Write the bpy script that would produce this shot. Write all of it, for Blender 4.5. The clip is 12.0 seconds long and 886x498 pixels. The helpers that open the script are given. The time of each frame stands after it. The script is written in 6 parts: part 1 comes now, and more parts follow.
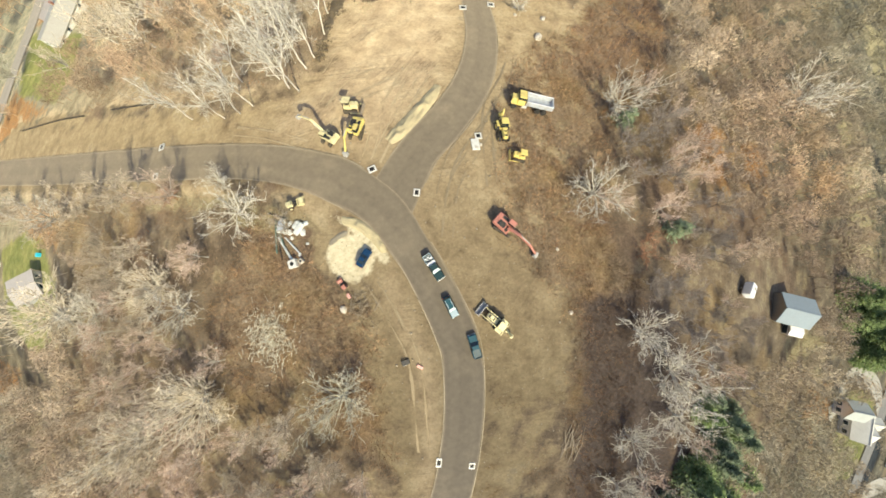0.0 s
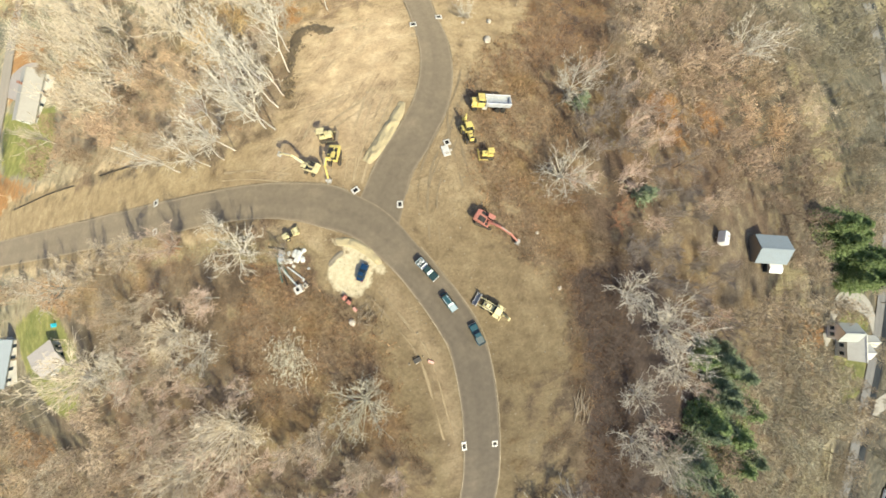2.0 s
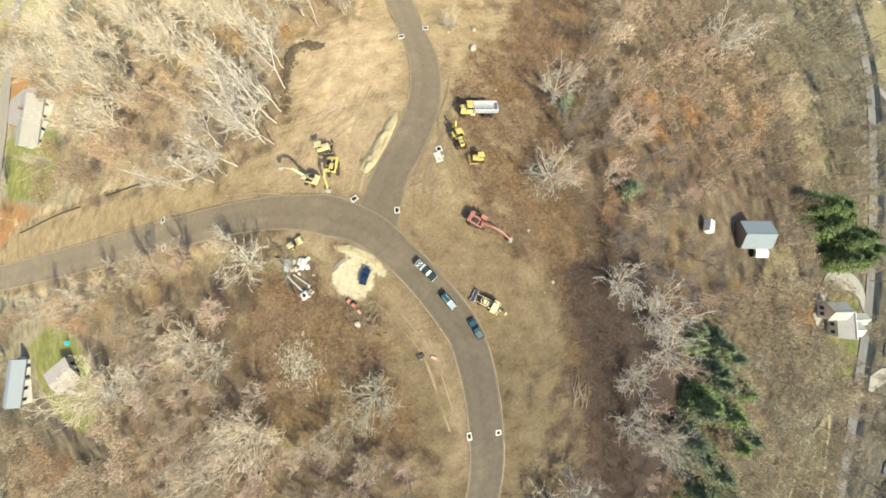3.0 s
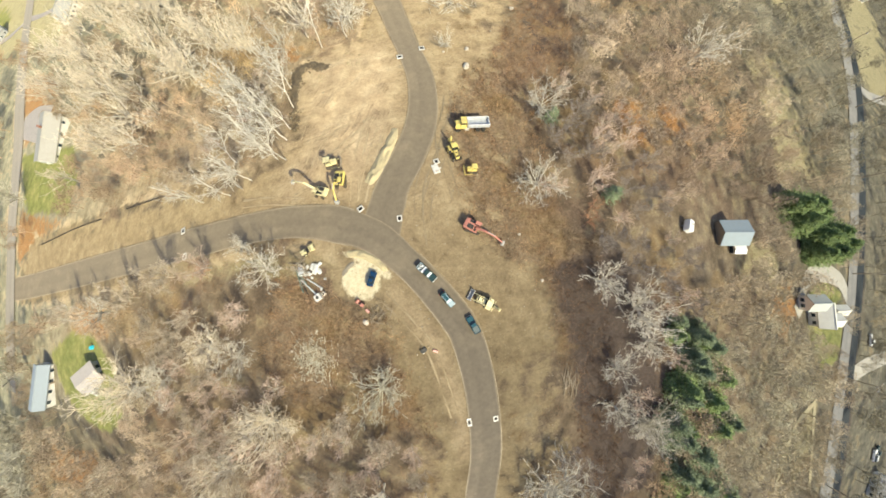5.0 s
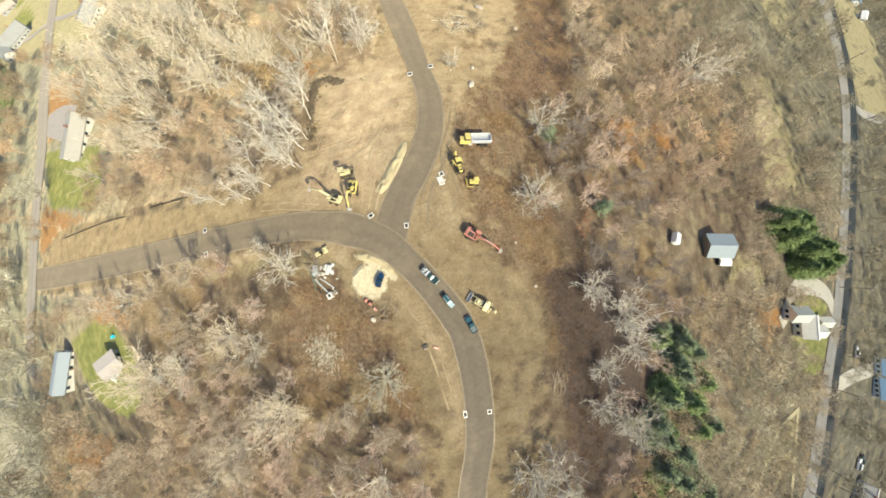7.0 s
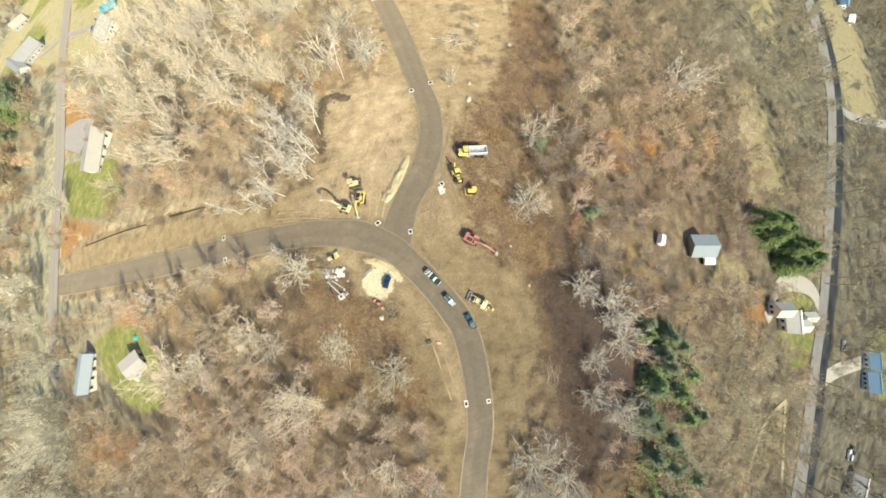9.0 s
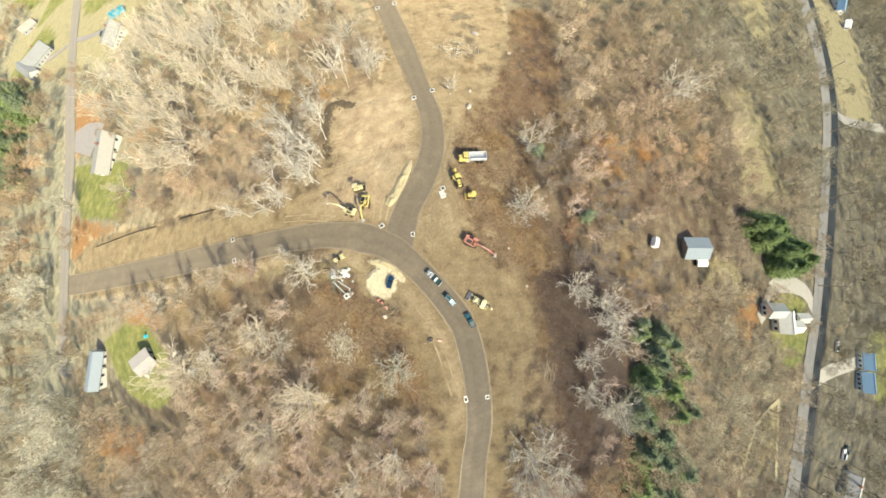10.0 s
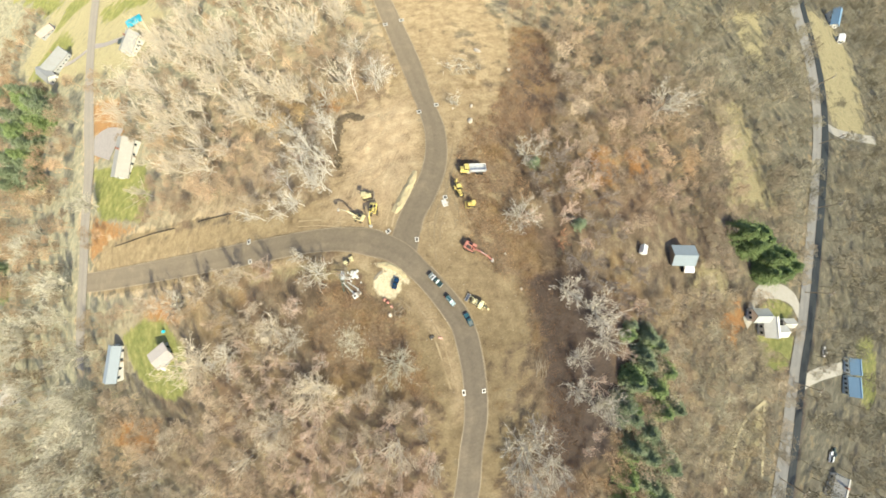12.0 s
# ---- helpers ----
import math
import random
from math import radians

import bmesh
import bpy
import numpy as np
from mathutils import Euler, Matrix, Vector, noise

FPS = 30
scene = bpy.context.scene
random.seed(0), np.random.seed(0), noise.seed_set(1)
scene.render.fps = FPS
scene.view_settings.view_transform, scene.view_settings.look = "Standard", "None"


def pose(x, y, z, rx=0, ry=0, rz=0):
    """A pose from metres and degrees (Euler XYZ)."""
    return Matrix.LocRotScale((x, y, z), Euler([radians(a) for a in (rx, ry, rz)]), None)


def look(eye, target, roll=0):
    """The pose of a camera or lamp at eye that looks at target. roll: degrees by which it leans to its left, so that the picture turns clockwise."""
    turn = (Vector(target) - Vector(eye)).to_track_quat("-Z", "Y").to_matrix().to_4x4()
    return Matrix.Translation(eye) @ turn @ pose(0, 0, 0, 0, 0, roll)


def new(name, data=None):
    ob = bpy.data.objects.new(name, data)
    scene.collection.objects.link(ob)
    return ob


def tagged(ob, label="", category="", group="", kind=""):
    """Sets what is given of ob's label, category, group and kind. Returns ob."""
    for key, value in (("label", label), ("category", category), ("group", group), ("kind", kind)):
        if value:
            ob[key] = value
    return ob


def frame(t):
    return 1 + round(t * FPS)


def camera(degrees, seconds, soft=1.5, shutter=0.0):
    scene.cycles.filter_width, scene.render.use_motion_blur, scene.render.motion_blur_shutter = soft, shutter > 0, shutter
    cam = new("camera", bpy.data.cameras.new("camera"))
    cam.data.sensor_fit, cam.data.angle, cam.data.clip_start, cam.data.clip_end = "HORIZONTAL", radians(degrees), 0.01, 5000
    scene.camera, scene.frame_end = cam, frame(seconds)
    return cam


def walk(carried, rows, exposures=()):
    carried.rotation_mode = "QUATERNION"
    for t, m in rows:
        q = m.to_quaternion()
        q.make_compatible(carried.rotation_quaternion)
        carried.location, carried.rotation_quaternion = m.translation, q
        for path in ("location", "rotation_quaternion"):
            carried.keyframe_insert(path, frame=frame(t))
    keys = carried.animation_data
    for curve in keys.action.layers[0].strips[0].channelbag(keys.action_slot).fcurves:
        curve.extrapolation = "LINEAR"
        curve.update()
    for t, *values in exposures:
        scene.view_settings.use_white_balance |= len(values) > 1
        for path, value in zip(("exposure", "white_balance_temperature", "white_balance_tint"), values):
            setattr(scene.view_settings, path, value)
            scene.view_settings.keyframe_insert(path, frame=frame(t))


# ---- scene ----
cam = camera(110.0, 12.0, soft=1.7)
ROWS = [
    (0, 0.00, 0.00, 52.43, 2.57, 0.37, 0.00),
    (0.5, 0.27, 0.01, 53.27, 2.53, 0.35, -1.64),
    (1, 0.69, -0.07, 54.38, 2.52, 0.34, -4.87),
    (1.5, 1.12, -0.09, 55.63, 2.57, 0.36, -8.09),
    (2, 1.53, -0.19, 57.08, 2.62, 0.39, -10.21),
    (2.5, 1.77, -0.21, 58.66, 2.71, 0.44, -12.03),
    (3, 2.07, -0.37, 60.31, 2.76, 0.45, -13.07),
    (5, 2.52, -0.33, 66.79, 3.05, 0.61, -14.25),
    (5.5, 2.59, -0.15, 68.34, 3.13, 0.69, -13.73),
    (6, 2.62, -0.03, 69.96, 3.21, 0.74, -13.19),
    (6.5, 2.64, 0.10, 71.56, 3.27, 0.80, -12.81),
    (7, 2.59, 0.33, 73.25, 3.34, 0.86, -12.67),
    (9, 2.80, 0.38, 80.45, 3.65, 1.16, -13.36),
    (9.5, 2.88, 0.34, 82.26, 3.78, 1.25, -13.60),
    (10, 2.85, 0.32, 84.13, 3.87, 1.32, -13.21),
    (10.5, 2.89, 0.35, 85.95, 3.99, 1.35, -12.55),
    (11, 2.93, 0.38, 87.85, 4.11, 1.41, -12.49),
    (11.5, 3.01, 0.39, 89.72, 4.22, 1.48, -12.64),
    (12, 3.08, 0.43, 91.51, 4.32, 1.56, -12.48),
]
walk(cam, [(t, pose(x, y, z, rx, ry, rz)) for t, x, y, z, rx, ry, rz in ROWS],
     exposures=[(0.0, 0.46), (3.0, 0.52), (6.0, 0.54), (9.0, 0.60), (12.0, 0.69)])
# ---- world and sun ----
SUN_EL, SUN_AZ = 45.0, 154.0            # degrees; azimuth from +y towards +x
world = bpy.data.worlds.new("world")
scene.world = world
world.use_nodes = True
wn = world.node_tree.nodes
sky = wn.new("ShaderNodeTexSky")
sky.sky_type, sky.sun_disc = "NISHITA", False
sky.sun_elevation, sky.sun_rotation = radians(SUN_EL), radians(SUN_AZ)
sky.air_density, sky.dust_density = 1.0, 2.0
wn["Background"].inputs[1].default_value = 0.15
world.node_tree.links.new(sky.outputs[0], wn["Background"].inputs[0])
sun_data = bpy.data.lights.new("sun", "SUN")
sun_data.energy, sun_data.angle, sun_data.color = 4.3, radians(0.9), (1.0, 0.94, 0.66)
sun = new("sun", sun_data)
sd = Vector((math.sin(radians(SUN_AZ)) * math.cos(radians(SUN_EL)), math.cos(radians(SUN_AZ)) * math.cos(radians(SUN_EL)), math.sin(radians(SUN_EL))))
sun.matrix_world = look(sd * 300, (0, 0, 0))

# ---- the lie of the land: a broad rounded hill ----
HX, HY, HA, HB = -7.43, -7.13, 0.0052, 84.6


def land(x, y):
    r2 = (np.asarray(x, float) - HX) ** 2 + (np.asarray(y, float) - HY) ** 2
    r = np.sqrt(r2)
    z = -HA * r2 / np.sqrt(1 + r2 / HB ** 2)
    far = np.maximum(r - 560, 0)
    return z + 0.44 * far - 60 * (1 - np.exp(-far / 140))


def lz(x, y):
    return float(land(x, y))


def lie(x, y, yaw=0, up=0.0, level=False):
    """A pose on the land at x, y, turned by yaw degrees, tilted with the slope."""
    e = 0.6
    n = Vector((lz(x - e, y) - lz(x + e, y), lz(x, y - e) - lz(x, y + e), 2 * e)).normalized()
    if level:
        n = Vector((0, 0, 1))
    a = radians(yaw)
    f = Vector((math.cos(a), math.sin(a), 0))
    f = (f - n * f.dot(n)).normalized()
    s = n.cross(f)
    m = Matrix((f, s, n)).transposed().to_4x4()
    m.translation = Vector((x, y, lz(x, y))) + n * up
    return m


# ---- materials ----
def nodes_of(name):
    m = bpy.data.materials.new(name)
    m.use_nodes = True
    t = m.node_tree
    return m, t, t.nodes["Principled BSDF"]


def noise_node(t, vec, scale, detail=6.0, rough=0.6):
    n = t.nodes.new("ShaderNodeTexNoise")
    n.inputs["Scale"].default_value, n.inputs["Detail"].default_value, n.inputs["Roughness"].default_value = scale, detail, rough
    if vec is not None:
        t.links.new(vec, n.inputs["Vector"])
    return n


def ramp(t, fac, stops):
    r = t.nodes.new("ShaderNodeValToRGB")
    while len(r.color_ramp.elements) < len(stops):
        r.color_ramp.elements.new(0.5)
    for e, (p, c) in zip(r.color_ramp.elements, stops):
        e.position, e.color = p, (*c, 1)
    t.links.new(fac, r.inputs[0])
    return r.outputs[0]


def mix(t, fac, a, b, mode="MIX"):
    m = t.nodes.new("ShaderNodeMix")
    m.data_type, m.blend_type = "RGBA", mode
    for sock, v in ((m.inputs[0], fac), (m.inputs[6], a), (m.inputs[7], b)):
        if isinstance(v, (int, float)):
            sock.default_value = v
        elif isinstance(v, tuple):
            sock.default_value = (*v, 1)
        else:
            t.links.new(v, sock)
    return m.outputs[2]


def maths(t, op, a, b=0.0, clamp=False):
    m = t.nodes.new("ShaderNodeMath")
    m.operation, m.use_clamp = op, clamp
    for sock, v in zip(m.inputs, (a, b)):
        if isinstance(v, (int, float)):
            sock.default_value = v
        else:
            t.links.new(v, sock)
    return m.outputs[0]


def bump(t, bsdf, height, strength, distance):
    b = t.nodes.new("ShaderNodeBump")
    b.inputs["Strength"].default_value, b.inputs["Distance"].default_value = strength, distance
    t.links.new(height, b.inputs["Height"])
    t.links.new(b.outputs[0], bsdf.inputs["Normal"])


def plain(name, c, rough=0.6, metal=0.0, wear=0.25, scale=3.0, bumps=0.0, spread=0.0, dirt=(0.20, 0.15, 0.10), spec=0.5):
    """Paint, metal, rubber and the like: fine grain, dust stains and, by spread, shades that differ from piece to piece."""
    m, t, b = nodes_of(name)
    pos = t.nodes.new("ShaderNodeTexCoord").outputs["Object"]
    fine, broad = noise_node(t, pos, scale * 9, 4), noise_node(t, pos, scale * 0.6, 5)
    dark, light = tuple(v * 0.82 for v in c), tuple(min(v * 1.12, 0.95) for v in c)
    col = ramp(t, fine.outputs[0], [(0.3, dark), (0.7, light)])
    stain = maths(t, "MULTIPLY", maths(t, "SUBTRACT", broad.outputs[0], 0.45, True), wear * 5, True)
    col = mix(t, stain, col, dirt)
    if spread:
        info = t.nodes.new("ShaderNodeObjectInfo")
        v = maths(t, "ADD", maths(t, "MULTIPLY", info.outputs["Random"], 2 * spread), 1 - spread)
        hsv = t.nodes.new("ShaderNodeHueSaturation")
        t.links.new(col, hsv.inputs["Color"])
        t.links.new(v, hsv.inputs["Value"])
        col = hsv.outputs[0]
    t.links.new(col, b.inputs["Base Color"])
    b.inputs["Roughness"].default_value, b.inputs["Metallic"].default_value = rough, metal
    b.inputs["Specular IOR Level"].default_value = spec
    if bumps:
        bump(t, b, fine.outputs[0], bumps, 0.02)
    return m


def bark(name, c1, c2, attr=False, spread=0.2):
    """Bark and twigs, mottled; the shade differs from tree to tree."""
    m, t, b = nodes_of(name)
    pos = t.nodes.new("ShaderNodeNewGeometry").outputs["Position"]
    n, n2 = noise_node(t, pos, 1.3, 4), noise_node(t, pos, 0.06, 2)
    col = ramp(t, n.outputs[0], [(0.32, c1), (0.68, c2)])
    hsv = t.nodes.new("ShaderNodeHueSaturation")
    t.links.new(col, hsv.inputs["Color"])
    info = t.nodes.new("ShaderNodeObjectInfo")
    v = maths(t, "ADD", maths(t, "MULTIPLY", info.outputs["Random"], 2 * spread), 1 - spread)
    t.links.new(v, hsv.inputs["Value"])
    col = hsv.outputs[0]
    if attr:
        a = t.nodes.new("ShaderNodeAttribute")
        a.attribute_name = "tint"
        col = mix(t, 1.0, col, a.outputs["Color"], "MULTIPLY")
    t.links.new(col, b.inputs["Base Color"])
    b.inputs["Roughness"].default_value, b.inputs["Specular IOR Level"].default_value = 0.9, 0.2
    return m


def ground_material():
    m, t, b = nodes_of("ground_cover")
    pos = t.nodes.new("ShaderNodeNewGeometry").outputs["Position"]
    n_mid, n_fine, n_grit = noise_node(t, pos, 0.22, 6), noise_node(t, pos, 1.3, 6, 0.7), noise_node(t, pos, 6.0, 4, 0.7)
    n_edge = noise_node(t, pos, 0.11, 4)
    zone = [t.nodes.new("ShaderNodeAttribute"), t.nodes.new("ShaderNodeAttribute")]
    zone[0].attribute_name, zone[1].attribute_name = "cover_a", "cover_b"
    split = []
    for z in zone:
        s = t.nodes.new("ShaderNodeSeparateColor")
        t.links.new(z.outputs["Color"], s.inputs[0])
        split += [s.outputs[0], s.outputs[1], s.outputs[2]]
    dirt, grass, straw, sand, leaf, scrub = split

    def weight(w, by=n_mid.outputs[0], amount=0.9, sharp=3.0):
        v = maths(t, "ADD", w, maths(t, "MULTIPLY", maths(t, "SUBTRACT", by, 0.5), amount))
        v = maths(t, "ADD", v, maths(t, "MULTIPLY", maths(t, "SUBTRACT", n_edge.outputs[0], 0.5), amount))
        return maths(t, "MULTIPLY", maths(t, "SUBTRACT", v, 0.5 - 0.5 / sharp), sharp, True)

    litter = ramp(t, n_mid.outputs[0], [(0.34, (0.120, 0.088, 0.056)), (0.46, (0.170, 0.127, 0.083)), (0.55, (0.212, 0.160, 0.106)), (0.68, (0.260, 0.203, 0.138))])
    litter = mix(t, 0.5, litter, ramp(t, n_fine.outputs[0], [(0.25, (0.5, 0.48, 0.46)), (0.5, (0.97, 0.95, 0.92)), (0.75, (1.4, 1.34, 1.25))]), "MULTIPLY")
    drift = t.nodes.new("ShaderNodeSeparateColor")
    t.links.new(noise_node(t, pos, 0.042, 4, 0.62).outputs["Color"], drift.inputs[0])

    # litter greys towards the far slopes: haze put into the colour
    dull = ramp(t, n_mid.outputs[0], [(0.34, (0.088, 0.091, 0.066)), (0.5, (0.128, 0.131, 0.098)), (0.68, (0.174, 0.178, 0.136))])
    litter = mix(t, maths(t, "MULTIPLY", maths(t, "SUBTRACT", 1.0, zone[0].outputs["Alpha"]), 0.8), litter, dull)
    red_leaf = ramp(t, n_fine.outputs[0], [(0.3, (0.125, 0.078, 0.050)), (0.7, (0.225, 0.145, 0.098))])
    ochre = ramp(t, n_fine.outputs[0], [(0.3, (0.18, 0.115, 0.048)), (0.7, (0.32, 0.215, 0.095))])
    damp = ramp(t, n_fine.outputs[0], [(0.3, (0.046, 0.034, 0.026)), (0.7, (0.098, 0.072, 0.055))])
    dark_brown = ramp(t, n_fine.outputs[0], [(0.3, (0.060, 0.045, 0.037)), (0.7, (0.118, 0.088, 0.072))])
    for channel, low, amount, c in ((0, 0.52, 0.6, red_leaf), (1, 0.55, 0.5, ochre), (2, 0.54, 0.5, damp)):
        f = maths(t, "MULTIPLY", maths(t, "SUBTRACT", drift.outputs[channel], low, True), 11.0, True)
        f = maths(t, "MULTIPLY", f, maths(t, "MULTIPLY", zone[0].outputs["Alpha"], maths(t, "SUBTRACT", 1.0, maths(t, "MULTIPLY", zone[1].outputs["Alpha"], 0.6))))
        litter = mix(t, maths(t, "MULTIPLY", f, amount), litter, c)
    litter = mix(t, maths(t, "MULTIPLY", zone[1].outputs["Alpha"], 0.9), litter, mix(t, 1.0, litter, (2.10, 2.16, 2.10), "MULTIPLY"))
    brush = ramp(t, n_fine.outputs[0], [(0.3, (0.140, 0.098, 0.062)), (0.55, (0.255, 0.185, 0.116)), (0.75, (0.39, 0.295, 0.19))])
    col = mix(t, maths(t, "MULTIPLY", weight(scrub, amount=1.6), 0.85), litter, brush)
    for channel, low, amount, c in ((1, 0.52, 0.6, ochre), (0, 0.5, 0.6, red_leaf)):
        f = maths(t, "MULTIPLY", maths(t, "SUBTRACT", drift.outputs[channel], low, True), 9.0, True)
        col = mix(t, maths(t, "MULTIPLY", maths(t, "MULTIPLY", f, scrub), amount), col, c)
    orange = ramp(t, n_fine.outputs[0], [(0.3, (0.22, 0.10, 0.035)), (0.7, (0.42, 0.22, 0.08))])
    col = mix(t, maths(t, "MULTIPLY", weight(leaf, amount=1.4), 0.85), col, orange)
    hay = ramp(t, n_fine.outputs[0], [(0.3, (0.25, 0.21, 0.105)), (0.7, (0.44, 0.385, 0.22))])
    col = mix(t, maths(t, "MULTIPLY", weight(straw, amount=1.8, sharp=1.6), 0.8), col, hay)
    bend = t.nodes.new("ShaderNodeVectorMath")
    bend.operation = "MULTIPLY_ADD"
    t.links.new(noise_node(t, pos, 0.03, 1).outputs["Color"], bend.inputs[0])
    bend.inputs[1].default_value = (14, 14, 0)
    t.links.new(pos, bend.inputs[2])

    def streaks(turn, along, across):
        mp = t.nodes.new("ShaderNodeMapping")
        mp.vector_type = "TEXTURE"
        mp.inputs["Rotation"].default_value[2], mp.inputs["Scale"].default_value = radians(turn), (along, across, 9)
        t.links.new(bend.outputs[0], mp.inputs["Vector"])
        return noise_node(t, mp.outputs[0], 1.0, 5, 0.65).outputs[0]
    swap = maths(t, "MULTIPLY", maths(t, "SUBTRACT", n_edge.outputs[0], 0.44, True), 9.0, True)
    pick = t.nodes.new("ShaderNodeMix")
    for sock, v in zip((pick.inputs[0], pick.inputs[2], pick.inputs[3]), (swap, streaks(54, 11, 0.34), streaks(4, 13, 0.42))):
        t.links.new(v, sock)
    ruts = pick.outputs[0]
    soil = ramp(t, n_mid.outputs[0], [(0.30, (0.165, 0.121, 0.068)), (0.45, (0.215, 0.161, 0.090)), (0.55, (0.246, 0.188, 0.106)), (0.70, (0.305, 0.240, 0.140))])
    soil = mix(t, 0.75, soil, ramp(t, n_fine.outputs[0], [(0.30, (0.72, 0.70, 0.68)), (0.5, (1, 1, 1)), (0.70, (1.22, 1.2, 1.18))]), "MULTIPLY")
    tracked = maths(t, "MULTIPLY", maths(t, "SUBTRACT", noise_node(t, pos, 0.09, 3).outputs[0], 0.40, True), 7.0, True)
    tracked = maths(t, "MULTIPLY", tracked, maths(t, "ADD", maths(t, "MULTIPLY", zone[1].outputs["Alpha"], 0.55), 0.22))
    soil = mix(t, tracked, soil, ramp(t, ruts, [(0.38, (0.62, 0.60, 0.58)), (0.46, (0.93, 0.93, 0.93)), (0.55, (1.03, 1.03, 1.03)), (0.64, (1.16, 1.15, 1.14))]), "MULTIPLY")
    soil = mix(t, zone[1].outputs["Alpha"], soil, mix(t, 1.0, soil, (1.83, 1.84, 2.06), "MULTIPLY"))
    bare = weight(dirt, amount=1.5)
    smooth = maths(t, "SUBTRACT", 1.0, maths(t, "MULTIPLY", bare, 0.7))
    col = mix(t, bare, col, soil)
    dark_band = t.nodes.new("ShaderNodeAttribute")
    dark_band.attribute_name = "cover_c"
    col = mix(t, maths(t, "MULTIPLY", weight(dark_band.outputs["Fac"], amount=1.3, sharp=2.2), 0.95), col, dark_brown)
    lawn = ramp(t, n_mid.outputs[0], [(0.35, (0.145, 0.160, 0.050)), (0.55, (0.225, 0.225, 0.075)), (0.68, (0.32, 0.285, 0.115))])
    lawn = mix(t, 0.5, lawn, ramp(t, n_fine.outputs[0], [(0.3, (0.7, 0.7, 0.7)), (0.7, (1.2, 1.2, 1.2))]), "MULTIPLY")
    col = mix(t, weight(grass), col, lawn)
    col = mix(t, maths(t, "MULTIPLY", smooth, 0.35), col, ramp(t, n_grit.outputs[0], [(0.25, (0.45, 0.45, 0.45)), (0.5, (1, 1, 1)), (0.75, (1.6, 1.6, 1.6))]), "MULTIPLY")
    n_clod = noise_node(t, pos, 2.6, 5, 0.75)
    col = mix(t, maths(t, "MULTIPLY", smooth, 0.45), col, ramp(t, n_clod.outputs[0], [(0.30, (0.5, 0.48, 0.46)), (0.5, (1, 1, 1)), (0.70, (1.45, 1.45, 1.42))]), "MULTIPLY")
    pale = ramp(t, n_fine.outputs[0], [(0.3, (0.47, 0.40, 0.26)), (0.7, (0.70, 0.62, 0.44))])
    col = mix(t, weight(sand, n_fine.outputs[0], 0.8), col, pale)
    t.links.new(col, b.inputs["Base Color"])
    b.inputs["Roughness"].default_value, b.inputs["Diffuse Roughness"].default_value = 0.95, 1.0
    b.inputs["Specular IOR Level"].default_value = 0.2
    h = maths(t, "MULTIPLY", maths(t, "ADD", maths(t, "ADD", n_fine.outputs[0], n_clod.outputs[0]), maths(t, "MULTIPLY", n_grit.outputs[0], 0.35)), smooth)
    h = maths(t, "ADD", h, maths(t, "MULTIPLY", maths(t, "MULTIPLY", ruts, tracked), 2.4))
    bump(t, b, h, 0.7, 0.22)
    return m


def asphalt(name, c, dust):
    m, t, b = nodes_of(name)
    pos = t.nodes.new("ShaderNodeNewGeometry").outputs["Position"]
    n1, n2, n3 = noise_node(t, pos, 0.12, 6), noise_node(t, pos, 1.1, 6), noise_node(t, pos, 20, 3)
    a = t.nodes.new("ShaderNodeAttribute")
    a.attribute_name = "across"
    lanes = ramp(t, a.outputs["Fac"], [(0.0, dust), (0.06, c), (0.28, tuple(v * 1.05 for v in c)), (0.5, tuple(v * 0.97 for v in c)), (0.72, tuple(v * 1.05 for v in c)), (0.94, c), (1.0, dust)])
    lanes.node.color_ramp.interpolation = "EASE"
    col = mix(t, maths(t, "MULTIPLY", maths(t, "SUBTRACT", n1.outputs[0], 0.5, True), 3, True), lanes, dust)
    lane = t.nodes.new("ShaderNodeCombineXYZ")
    t.links.new(maths(t, "MULTIPLY", a.outputs["Fac"], 13.0), lane.inputs[0])
    t.links.new(maths(t, "MULTIPLY", n1.outputs[0], 2.5), lane.inputs[1])
    col = mix(t, 0.18, col, ramp(t, noise_node(t, lane.outputs[0], 1.0, 3).outputs[0], [(0.32, (0.78, 0.78, 0.78)), (0.68, (1.2, 1.2, 1.19))]), "MULTIPLY")
    col = mix(t, 0.5, col, ramp(t, n2.outputs[0], [(0.3, (0.75, 0.75, 0.75)), (0.7, (1.2, 1.2, 1.2))]), "MULTIPLY")
    col = mix(t, 0.3, col, ramp(t, n3.outputs[0], [(0.3, (0.6, 0.6, 0.6)), (0.7, (1.35, 1.35, 1.35))]), "MULTIPLY")
    t.links.new(col, b.inputs["Base Color"])
    b.inputs["Roughness"].default_value, b.inputs["Diffuse Roughness"].default_value = 0.9, 1.0
    b.inputs["Specular IOR Level"].default_value = 0.3
    bump(t, b, n3.outputs[0], 0.4, 0.02)
    return m


def needles(name, c1, c2):
    m, t, b = nodes_of(name)
    geo = t.nodes.new("ShaderNodeNewGeometry")
    n = noise_node(t, geo.outputs["Position"], 0.9, 4)
    col = ramp(t, n.outputs[0], [(0.3, c1), (0.7, c2)])
    isl = ramp(t, geo.outputs["Random Per Island"], [(0.0, (0.8, 0.82, 0.8)), (1.0, (1.4, 1.35, 1.2))])
    col = mix(t, 1.0, col, isl, "MULTIPLY")
    t.links.new(col, b.inputs["Base Color"])
    b.inputs["Roughness"].default_value, b.inputs["Specular IOR Level"].default_value = 0.8, 0.1
    return m


